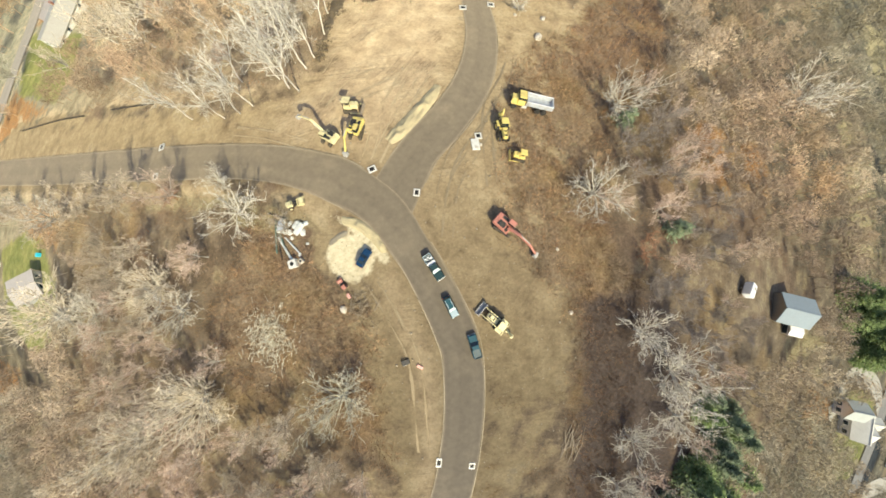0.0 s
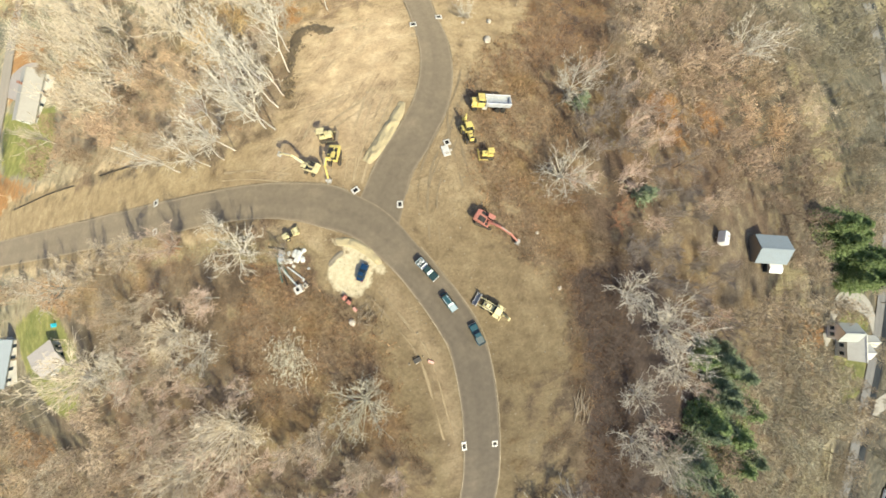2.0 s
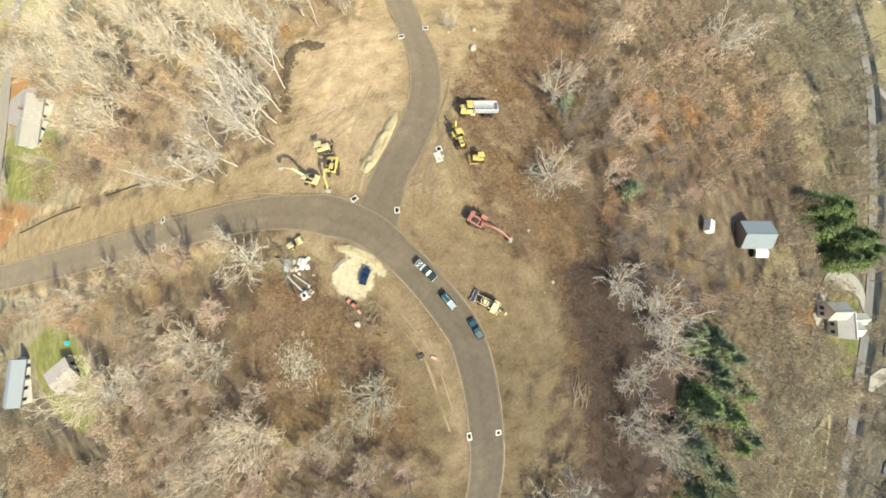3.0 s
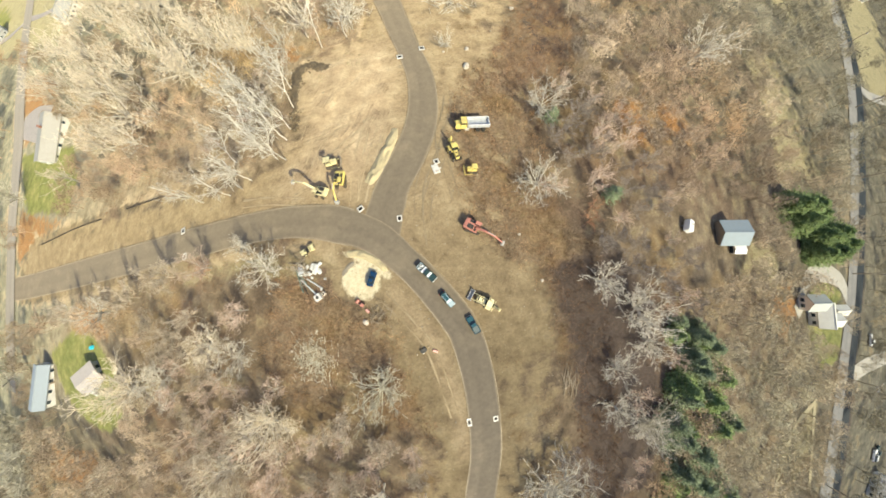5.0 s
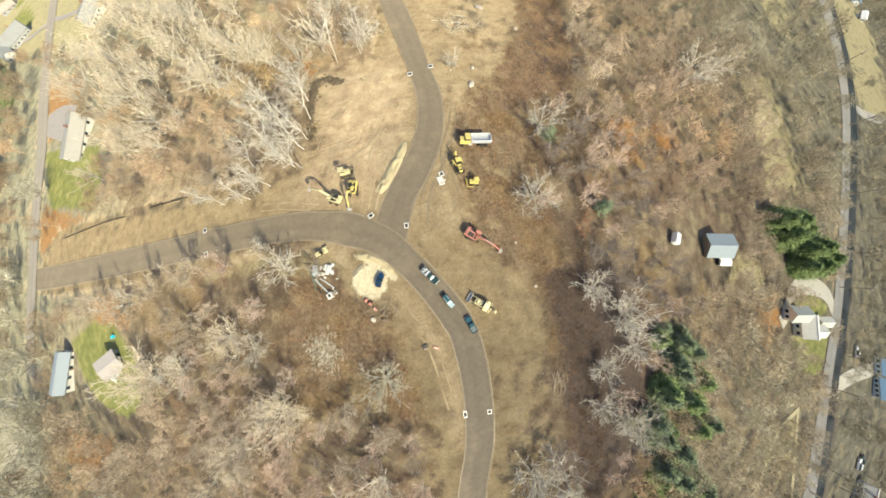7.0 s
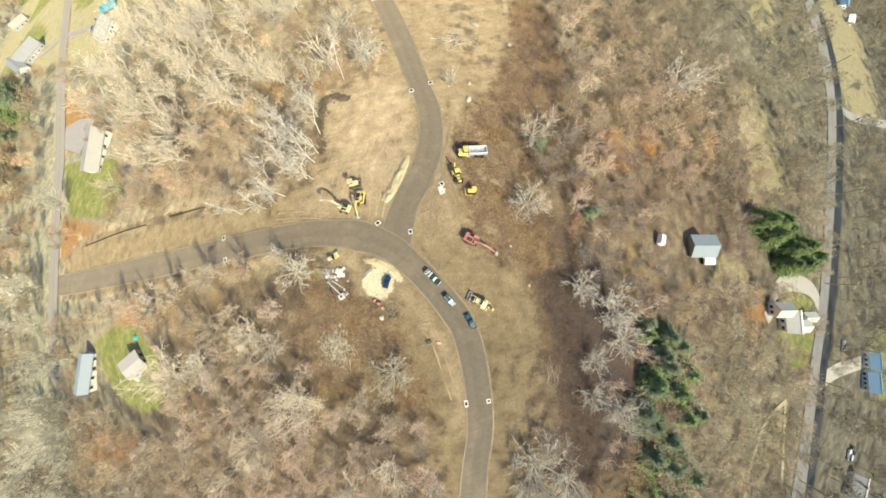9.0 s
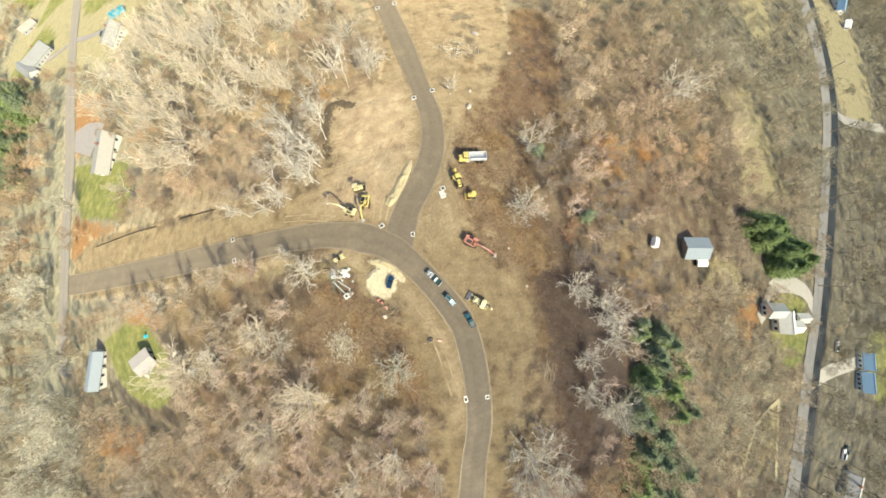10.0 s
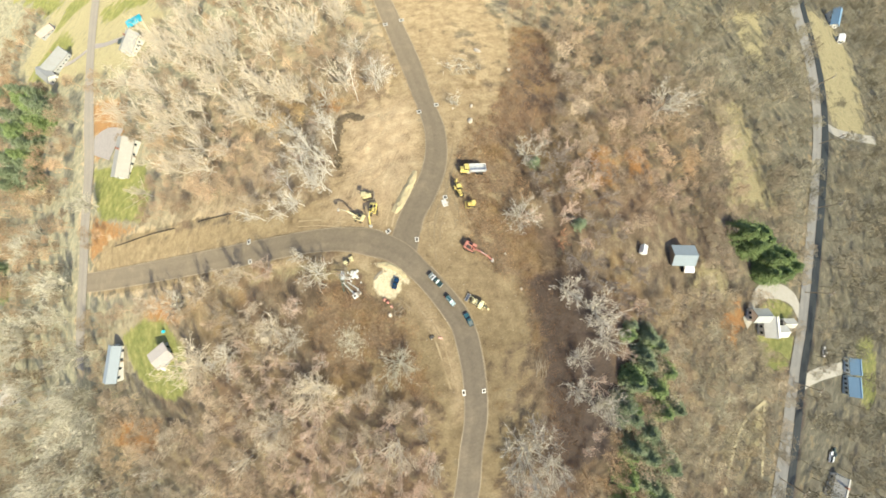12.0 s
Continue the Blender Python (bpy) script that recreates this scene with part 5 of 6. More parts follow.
pk = car("pickup_truck", "dark green-grey pickup truck with a cluttered bed", -1.95, -0.75, -56.6, 6.0, 2.0, 1.85, M_CHARC, "pickup", 0.80, category="pickup truck", screen=M_SHINE, rails=M_ROOFCAR)
part("tool_box", box(B(), (-0.95, 0, 1.28), (0.62, 1.86, 0.42), 0.04), M_WHITE, pk, "white tool box across the bed")
rb = random.Random(3)
for i in range(9):
    part("bed_load", box(B(), (-2.6 + rb.uniform(0, 1.2), rb.uniform(-0.65, 0.65), 1.14), (rb.uniform(0.2, 0.6), rb.uniform(0.15, 0.4), rb.uniform(0.12, 0.35)), 0.03, turn=(0, 0, rb.uniform(0, 90))), (M_WHITE, M_STEEL, M_DARK, M_PIPEW)[i % 4], pk)
car("station_wagon", "dark teal station wagon with pale roof rails", 0.9, -7.3, -62.5, 4.75, 1.85, 1.55, M_GREY, "wagon", 0.80, screen=M_SHINE, hood=M_ROOFCAR)
car("pickup_truck", "dark blue-green pickup truck at the road edge", 4.9, -13.9, 107, 4.95, 1.9, 1.72, M_TEAL, "pickup", 0.82, category="pickup truck")
car("blue_car", "deep blue car parked on a pale sand pad", -13.7, 0.8, 60, 3.85, 1.65, 1.4, M_BLUE, "sedan", 0.85)


def track(parent, y, L, w, h, m=M_TRACK):
    bm = B()
    box(bm, (0, y, h / 2), (L, w, h), h * 0.3)
    for i in range(int(L / 0.22)):
        box(bm, (-L / 2 + 0.15 + i * 0.22, y, h + 0.015), (0.09, w * 1.02, 0.05))
    t = part("track", bm, m, parent, "muddy steel crawler track")
    for s in (-0.36, 0, 0.36):
        part("track_roller", rod(B(), (s * L, y - w * 0.56, h * 0.45), (s * L, y + w * 0.56, h * 0.45), h * 0.26, seg=12), M_DARK, t)


def excavator(label, x, y, under, swing, paint, reach=7.5, size=1.0, lift=1.0, tip=0.95):
    """under: heading of the tracks; swing: heading of the boom."""
    e = thing("excavator", label, "excavator", lie(x, y, under, 0.04) @ Matrix.Diagonal((size, size, size, 1)), "construction machines")
    for s in (1, -1):
        track(e, s * 1.05, 3.7, 0.55, 0.8)
    part("undercarriage", box(B(), (0, 0, 0.6), (1.9, 1.7, 0.45), 0.08), M_DARK, e)
    R = Matrix.Rotation(radians(swing - under), 4, "Z")

    def turned(name, bm, m, label_=""):
        bmesh.ops.transform(bm, matrix=R, verts=bm.verts)
        return part(name, bm, m, e, label_)
    turned("turntable", rod(B(), (0, 0, 0.8), (0, 0, 1.0), 0.85, seg=24), M_DARK)
    turned("engine_housing", box(B(), (-0.9, 0, 1.5), (2.1, 2.4, 1.0), 0.12), paint)
    turned("vent_panel", box(box(box(B(), (-0.8, -0.5, 2.03), (1.5, 1.1, 0.08), 0.02), (-0.8, 0.75, 2.03), (1.3, 0.6, 0.06), 0.02), (0.35, -0.72, 1.6), (0.9, 0.6, 0.06), 0.02), M_DARK)
    turned("walkway", box(B(), (0.2, -1.28, 1.1), (2.6, 0.22, 0.08), 0.02), M_DARK)
    turned("counterweight", box(B(), (-2.1, 0, 1.45), (0.55, 2.4, 0.95), 0.2), paint)
    turned("deck", box(B(), (0.45, -0.75, 1.3), (1.3, 0.85, 0.55), 0.08), paint)
    turned("exhaust", rod(B(), (-1.3, -0.7, 2.0), (-1.3, -0.7, 2.5), 0.07, seg=10), M_DARK)
    cab = turned("cab", box(box(B(), (0.65, 0.72, 1.5), (1.55, 0.92, 0.7), 0.08), (0.6, 0.72, 2.72), (1.4, 0.9, 0.14), 0.05), paint)
    g = box(B(), (0.62, 0.72, 2.25), (1.45, 0.84, 0.85), 0.05)
    bmesh.ops.transform(g, matrix=R, verts=g.verts)
    part("cab_glass", g, M_GLASS, cab)
    k = reach / 7.5
    p0, p1, p2, p3 = (0.6, -0.1, 1.5), (2.6 * k, -0.1, 1.5 + 2.0 * lift), (4.9 * k, -0.1, 1.2 + 1.9 * lift), (6.6 * k, -0.1, tip)
    bm = B()
    beam(bm, p0, p1, 0.42, 0.5, 0.06)
    beam(bm, p1, p2, 0.40, 0.42, 0.06)
    turned("boom", bm, paint)
    turned("stick", beam(B(), (p2[0] - 0.5, -0.1, p2[2] + 0.35), p3, 0.30, 0.34, 0.05), paint)
    turned("boom_cylinder", rod(B(), (0.9, 0.12, 1.3), (2.4 * k, 0.12, 1.4 + 1.5 * lift), 0.08, seg=10), M_STEEL)
    turned("stick_cylinder", rod(B(), (2.8 * k, -0.1, p1[2] + 0.35), (4.6 * k, -0.1, p2[2] + 0.5), 0.08, seg=10), M_STEEL)
    bm = B()
    box(bm, (p3[0] + 0.25, -0.1, tip - 0.33), (0.75, 1.05, 0.85), 0.1, top=(0.7, 1))
    for j in range(5):
        box(bm, (p3[0] + 0.75, -0.5 + j * 0.2, tip - 0.69), (0.25, 0.07, 0.08))
    turned("bucket", bm, M_STEEL, "worn steel bucket with teeth")
    return e


excavator("yellow crawler excavator with its boom stretched out", -21.6, 23.4, 60, 150, M_CREAM, 8.6, 0.86, 1.5, 3.4)
excavator("yellow crawler excavator with its bucket by the road", -16.6, 24.6, 84, -105, M_YELLOW, 6.0, 0.94)
excavator("faded red crawler excavator with a long boom", 10.3, 6.3, -30, -41, M_RED, 8.6, 0.95, 0.5)


def bulldozer(label, x, y, yaw, paint, size=1.0, blade=M_YELLOW):
    d = thing("bulldozer", label, "bulldozer", lie(x, y, yaw, 0.04) @ Matrix.Diagonal((size, size, size, 1)), "construction machines")
    for s in (1, -1):
        track(d, s * 0.95, 2.9, 0.5, 0.85)
        part("push_arm", beam(B(), (0, s * 1.3, 0.5), (2.1, s * 1.2, 0.45), 0.14, 0.2), paint, d)
    part("hood", box(B(), (0.75, 0, 1.35), (1.5, 1.15, 0.85), 0.1), paint, d)
    part("body", box(B(), (-0.5, 0, 1.15), (1.6, 1.4, 0.7), 0.1), paint, d)
    part("seat", box(box(B(), (-0.55, 0, 1.65), (0.6, 0.6, 0.25), 0.06), (-0.85, 0, 1.95), (0.16, 0.6, 0.6), 0.05), M_DARK, d)
    part("canopy", box(B(), (-0.5, 0, 2.55), (1.6, 1.5, 0.1), 0.04), paint, d, "painted roll-over canopy")
    for a in (0.2, -1.2):
        for s in (0.65, -0.65):
            part("canopy_post", rod(B(), (a, s, 1.4), (a, s, 2.55), 0.05, seg=8), M_DARK, d)
    part("exhaust", rod(B(), (0.9, 0.3, 1.7), (0.9, 0.3, 2.4), 0.06, seg=10), M_DARK, d)
    bm = B()
    for i in range(5):
        box(bm, (2.15 + 0.08 * abs(i - 2), 0, 0.25 + i * 0.2), (0.09, 2.9, 0.22), turn=(0, (i - 2) * 12, 0))
    part("blade", bm, blade, d, "curved steel dozer blade")
    return d


bulldozer("pale yellow bulldozer with a muddy blade", -18.1, 29.9, -8, M_CREAM, 1.0, M_TIMBER)
bulldozer("yellow bulldozer among brown scrub", 13.8, 19.8, 176, M_YELLOW, 0.82)


def dump_truck(label, x, y, yaw):
    d = thing("dump_truck", label, "dump truck", lie(x, y, yaw, 0.05) @ Matrix.Scale(0.97, 4), "construction machines")
    part("chassis", box(B(), (0, 0, 1.05), (8.6, 0.9, 0.35), 0.04), M_DARK, d)
    part("hood", box(B(), (3.7, 0, 1.7), (1.4, 1.7, 1.0), 0.15, top=(0.85, 0.9)), M_YELLOW, d)
    cab = part("cab", box(box(B(), (2.35, 0, 1.75), (1.6, 2.3, 1.3), 0.1), (2.3, 0, 2.95), (1.5, 2.1, 0.14), 0.06), M_YELLOW, d)
    part("cab_glass", box(B(), (2.35, 0, 2.6), (1.52, 2.14, 0.6), 0.05), M_GLASS, cab)
    part("grille", box(B(), (4.42, 0, 1.6), (0.1, 1.2, 0.7), 0.02), M_DARK, d)
    for s in (1, -1):
        part("fender", box(B(), (3.75, s * 1.0, 1.35), (1.35, 0.5, 0.22), 0.08), M_YELLOW, d)
        part("headlight", box(B(), (4.35, s * 0.85, 1.35), (0.14, 0.22, 0.22), 0.03), M_LAMP, d)
        for wx in (3.6, -1.6, -2.95):
            wheel(d, wx, s * 1.0, 0.62, 0.36 if wx > 0 else 0.5, M_DARK)
    body = part("dump_body", box(B(), (-1.5, 0, 1.62), (5.6, 2.5, 0.18), 0.03), M_SILVER, d, "grey steel tipper body, empty")
    for s in (1, -1):
        part("side_wall", box(B(), (-1.5, s * 1.28, 2.05), (5.7, 0.1, 0.95), 0.02), M_SILVER, body)
        part("top_rail", box(B(), (-1.5, s * 1.28, 2.56), (5.8, 0.16, 0.1), 0.02), M_WHITE, body)
        for i in range(5):
            part("rib", box(B(), (-3.9 + i * 1.2, s * 1.36, 2.05), (0.12, 0.1, 0.9), 0.01), M_STEEL, body)
    part("head_board", box(B(), (1.3, 0, 2.15), (0.1, 2.4, 1.35), 0.02), M_WHITE, body)
    part("tail_board", box(B(), (-4.3, 0, 2.0), (0.1, 2.4, 1.1), 0.02), M_WHITE, body)
    part("fuel_tank", rod(B(), (0.9, 1.0, 0.9), (2.0, 1.0, 0.9), 0.32), M_STEEL, d)


dump_truck("yellow dump truck with an empty grey tipper body", 17.0, 31.5, 174)


def backhoe(label, x, y, yaw, paint=M_CREAM, loader=True, size=0.94):
    d = thing("backhoe_loader", label, "backhoe loader", lie(x, y, yaw, 0.04) @ Matrix.Diagonal((size, size, size, 1)), "construction machines")
    part("chassis", box(B(), (0, 0, 0.85), (4.6, 0.95, 0.5), 0.06), M_DARK, d)
    part("hood", box(B(), (1.15, 0, 1.45), (2.1, 0.9, 0.85), 0.12), paint, d)
    part("engine_grille", box(box(B(), (1.9, 0, 1.88), (0.4, 0.7, 0.06), 0.02), (0.95, 0, 1.88), (0.25, 0.6, 0.06), 0.02), M_DARK, d)
    part("running_board", box(B(), (0.5, 0, 0.75), (2.4, 1.9, 0.1), 0.02), M_DARK, d)
    cab = part("cab", box(box(B(), (-0.7, 0, 1.35), (1.5, 1.5, 0.6), 0.06), (-0.7, 0, 2.75), (1.35, 1.4, 0.14), 0.05), paint, d, "cab with a flat painted roof")
    part("cab_glass", box(B(), (-0.7, 0, 2.15), (1.45, 1.42, 1.1), 0.04), M_GLASS, cab)
    for s in (1, -1):
        wheel(d, 1.7, s * 0.95, 0.5, 0.36, paint)
        wheel(d, -1.0, s * 1.05, 0.78, 0.48, paint)
        part("fender", box(B(), (-1.0, s * 1.05, 1.62), (1.3, 0.5, 0.1), 0.04), paint, d)
        part("stabilizer", beam(B(), (-2.3, s * 0.5, 0.9), (-2.5, s * 1.35, 0.15), 0.16, 0.16), paint, d)
        if not loader:
            continue
        part("loader_arm", beam(beam(B(), (-0.1, s * 0.75, 1.9), (2.2, s * 0.75, 1.35), 0.16, 0.28), (2.2, s * 0.75, 1.35), (3.2, s * 0.75, 0.65), 0.16, 0.26), paint, d)
        part("lift_cylinder", rod(B(), (0.4, s * 0.6, 1.1), (2.0, s * 0.6, 1.3), 0.06, seg=8), M_STEEL, d)
    if loader:
        part("loader_bucket", box(box(B(), (3.55, 0, 0.32), (0.95, 2.55, 0.14), 0.03), (3.2, 0, 0.75), (0.14, 2.55, 0.9), 0.03, turn=(0, 14, 0)), M_STEEL, d, "wide grey steel loader bucket")
    for s in (1, -1) if loader else ():
        part("bucket_cheek", box(B(), (3.5, s * 1.26, 0.6), (0.85, 0.06, 0.65), 0.01), M_STEEL, d)
    part("swing_post", box(B(), (-2.35, 0, 1.2), (0.4, 0.6, 0.9), 0.08), paint, d)
    part("backhoe_boom", beam(B(), (-2.4, 0, 1.4), (-3.1, 0.1, 3.0), 0.28, 0.36), paint, d)
    part("backhoe_stick", beam(B(), (-3.0, 0.1, 3.1), (-3.9, 0.15, 1.1), 0.22, 0.28), paint, d)
    part("backhoe_bucket", box(B(), (-3.95, 0.15, 0.75), (0.65, 0.7, 0.7), 0.1, top=(0.7, 1)), paint, d)
    part("exhaust", rod(B(), (1.5, 0.3, 1.8), (1.5, 0.3, 2.4), 0.05, seg=8), M_DARK, d)


backhoe("pale yellow backhoe loader with a grey front bucket", 8.5, -9.9, 139)
backhoe("yellow backhoe loader on the graded strip", 10.9, 25.0, -86, M_YELLOW, False, 0.98)


def roller(label, x, y, yaw, paint, drum, size=1.0):
    d = thing("road_roller", label, "road roller", lie(x, y, yaw, 0.03) @ Matrix.Diagonal((size, size, size, 1)), "construction machines")
    part("drum", rod(B(), (1.35, -0.75, 0.6), (1.35, 0.75, 0.6), 0.6, seg=24), drum, d, "smooth steel roller drum")
    part("drum_frame", box(box(box(B(), (1.35, 0.85, 0.75), (1.6, 0.12, 0.3), 0.04), (1.35, -0.85, 0.75), (1.6, 0.12, 0.3), 0.04), (0.5, 0, 0.8), (0.2, 1.8, 0.35), 0.04), paint, d)
    part("engine_hood", box(B(), (-1.25, 0, 1.15), (1.5, 1.25, 0.85), 0.15), paint, d)
    part("platform", box(B(), (-0.2, 0, 0.8), (0.9, 1.3, 0.25), 0.05), M_DARK, d)
    part("seat", box(box(B(), (-0.35, 0, 1.15), (0.5, 0.55, 0.2), 0.05), (-0.6, 0, 1.4), (0.12, 0.55, 0.5), 0.04), M_DARK, d)
    part("steering_wheel", rod(B(), (0.1, 0, 1.35), (0.14, 0, 1.4), 0.2), M_DARK, d)
    for s in (1, -1):
        wheel(d, -1.35, s * 0.75, 0.55, 0.4, paint)


roller("small faded yellow road roller on the verge", -26.8, 10.6, 18, M_CREAM, M_CREAM, 0.8)
roller("small faded red roller beside the sand pad", -17.4, -3.6, 130, M_RED, M_RED, 0.52)


# ---- houses and sheds ----
def house(name, label, x, y, yaw, L, W, h, rise, wall, roof, windows=5, chimney=True, eaves=0.5, category="house", door=True, sides=("s", "n", "e", "w"), size=1.4):
    """A gable house: x along the ridge. The footing goes down into the slope."""
    m = lie(x, y, yaw, level=True)
    zs = [lz(*(m @ Vector((a * L / 2, b * W / 2, 0)))[:2]) for a in (-1, 1) for b in (-1, 1)]
    m.translation.z = 0.4 * max(zs) + 0.6 * sum(zs) / 4
    low = min(zs) - m.translation.z - 0.6
    ho = thing(name, label, category, m)
    bm = B()
    box(bm, (0, 0, (h + low) / 2), (L, W, h - low))
    for s in (1, -1):
        v = [bm.verts.new(p) for p in ((s * L / 2, -W / 2, h), (s * L / 2, W / 2, h), (s * L / 2, 0, h + rise))]
        w = [bm.verts.new((p.co.x - s * 0.2, p.co.y, p.co.z)) for p in v]
        bm.faces.new(v)
        bm.faces.new(w[::-1])
        for i in range(3):
            bm.faces.new((v[i], v[(i + 1) % 3], w[(i + 1) % 3], w[i]))
    part("wall", bm, wall, ho)
    run = W / 2 + eaves
    drop = rise * run / (W / 2)
    for s in (1, -1):
        bm = B()
        top, low_ = Vector((0, 0, h + rise + 0.06)), Vector((0, s * run, h + rise - drop + 0.06))
        nx = L / 2 + eaves
        a = [bm.verts.new(p) for p in ((-nx, 0, top.z), (nx, 0, top.z), (nx, low_.y, low_.z), (-nx, low_.y, low_.z))]
        b = [bm.verts.new(p.co + Vector((0, 0, 0.22))) for p in a]
        bm.faces.new(a)
        bm.faces.new(b[::-1])
        for i in range(4):
            bm.faces.new((a[i], a[(i + 1) % 4], b[(i + 1) % 4], b[i]))
        part("roof_slope", bm, roof, ho)
    part("ridge_cap", box(B(), (0, 0, h + rise + 0.30), (L + 2 * eaves, 0.35, 0.1), 0.03), roof, ho)
    k = size
    for side in sides:
        n = windows if side in "sn" else 2
        for i in range(n):
            u = (i + 0.5) / n - 0.5
            if side in "sn":
                s = 1 if side == "n" else -1
                c, dx, dy = (u * L, s * (W / 2 + 0.02), h * 0.58), 0.9 * k, 0.12
            else:
                s = 1 if side == "e" else -1
                c, dx, dy = (s * (L / 2 + 0.02), u * W * 0.8, h * 0.58), 0.12, 0.9 * k
            wdw = part("window", box(B(), c, (dx + 0.2, dy, 1.5) if side in "sn" else (dx, dy + 0.2, 1.5), 0.02), M_WHITE, ho)
            q = (c[0], c[1] + (s * 0.05 if side in "sn" else 0), c[2]) if side in "sn" else (c[0] + s * 0.05, c[1], c[2])
            part("pane", box(B(), q, (dx, dy, 1.25) if side in "sn" else (dx, dy, 1.25)), M_PANE, wdw)
    if door:
        part("door", box(B(), (L * 0.08, -W / 2 - 0.05, 1.05), (1.05, 0.12, 2.1), 0.02), M_TIMBER, ho)
    if chimney:
        part("chimney", box(box(B(), (L * 0.18, W * 0.08, h + rise + 0.4), (0.9, 0.9, 1.8), 0.03), (L * 0.18, W * 0.08, h + rise + 1.35), (1.1, 1.1, 0.15), 0.02), M_BRICK, ho)
    return ho


house("ranch_house", "long white house with a cream-grey shingle roof", -160.5, 101.5, 72, 22, 9, 3.2, 2.0, M_WALL, M_ROOFC, 4)
house("house", "white house with a blue-grey roof beside a lawn", -167.0, -7.3, 73, 17, 5.8, 3.0, 1.4, M_WALL, M_ROOFB, 4, False)
house("garage", "low square garage with a pinkish-grey roof on a lawn", -123.6, -7.4, 28, 7.6, 7.4, 1.9, 0.6, M_WALLG, M_ROOFK, 2, False, category="garage")
house("house", "white two-storey house by a gravel drive", -186.5, 211, 62, 15, 9.5, 5.2, 2.6, M_WALL, M_ROOFL, 5)
house("house", "large grey house with pale shingle roof among trees", -312, 271, 40, 24, 12, 5.5, 3.6, M_WALLG, M_ROOFD, 6)
house("house_wing", "grey side wing of a house with a pale roof", -321, 258, -50, 15, 10, 5, 3, M_WALL, M_ROOFD, 3, False)
house("shed", "long shed with a pinkish shingle roof", -382, 362, 27, 18, 8, 3.4, 2.4, M_WALLG, M_ROOFP, 3, False, category="shed")
house("house", "white house half hidden by trees on the lane", -329, -15, 70, 16, 9, 4.5, 2.6, M_WALL, M_ROOFG, 4)
house("barn", "old barn with a dull blue-grey sheet metal roof", 90.8, -12.4, -14, 8.2, 7.4, 2.7, 1.8, M_TIMBER, M_TIN, 3, False, 0.3, "barn", sides=("s", "e"))
house("lean_to", "white lean-to shed beside the barn", 93.4, -18.2, -14, 3.4, 2.6, 2.1, 0.3, M_TIMBER, M_WHITE, 1, False, 0.15, "shed", False)
house("house", "white house with pale grey roofs and a green lawn", 131.4, -47.3, -12, 5.8, 5.4, 4.4, 2.0, M_WALL, M_ROOFE, 2, False)
house("house_wing", "white gabled wing of a house with a pale roof", 138.2, -54.4, 78, 8.6, 6.0, 4.6, 2.2, M_WALL, M_ROOFW, 3, False)
house("garage", "small pale-roofed white garage by the drive", 156.5, -58.6, -12, 4.6, 3.6, 2.6, 1.2, M_WALL, M_ROOFW, 1, False, category="garage")
house("house_wing", "low rear wing of a house with a pale roof", 146.4, -59.4, -12, 6.2, 4.6, 3.0, 1.4, M_WALL, M_ROOFW, 2, False)
house("house", "pale blue house with a slate-blue roof", 216.5, -101.5, 77, 8.2, 5.8, 4.2, 2.0, M_WALLB, M_ROOFN, 3, False)
house("house_wing", "rear part of a house with a slate-blue roof", 214.2, -113.0, 77, 10.2, 6.4, 4.0, 2.2, M_WALLB, M_ROOFN, 4, False)
house("house", "white-walled house with a pale roof down the road", 195, -169.5, 60, 13, 8, 4.5, 2.4, M_WALL, M_ROOFL, 4)
house("shed", "dark roofed shed with a white gable", 388, 148, 62, 16, 7, 3.4, 2.2, M_WALL, M_ROOFN, 3, False, category="shed")
house("shed", "small white-roofed shed by the dark one", 377.5, 125, 62, 6, 4.5, 2.6, 1.0, M_WALL, M_WHITE, 2, False, category="shed")
car("parked_car", "dark car parked by a white house", 195.6, -148.7, 78, 4.8, 1.85, 1.5, M_CHARC, "sedan", 1.35)
car("parked_car", "white car parked beside a dark one", 192.6, -149.4, 78, 4.8, 1.85, 1.5, M_WHITE, "wagon", 1.35)
car("parked_car", "dark car parked on a drive", -213, 236, 30, 4.8, 1.85, 1.5, M_CHARC, "sedan", 1.35)
car("parked_car", "white car parked off the country road", 191, -85, 70, 4.8, 1.85, 1.5, M_WHITE, "sedan", 1.2)


def trailer(x, y, yaw):
    t = thing("camper_trailer", "small white camper trailer standing among brush", "trailer", lie(x, y, yaw, 0.05))
    part("body", box(B(), (0, 0, 1.45), (3.6, 2.0, 1.8), 0.3), M_WHITE, t)
    part("roof_vent", box(B(), (0.4, 0, 2.45), (0.6, 0.6, 0.14), 0.04), M_STEEL, t)
    part("drawbar", beam(B(), (1.7, 0, 0.6), (2.8, 0, 0.55), 0.12, 0.12), M_DARK, t)
    part("door", box(B(), (0.6, -1.01, 1.3), (0.7, 0.06, 1.5), 0.02), M_STEEL, t)
    part("window", box(B(), (-1.0, -1.01, 1.7), (1.1, 0.06, 0.6), 0.02), M_PANE, t)
    for s in (1, -1):
        wheel(t, -0.2, s * 0.95, 0.34, 0.2)


trailer(72.3, -6.5, 50)


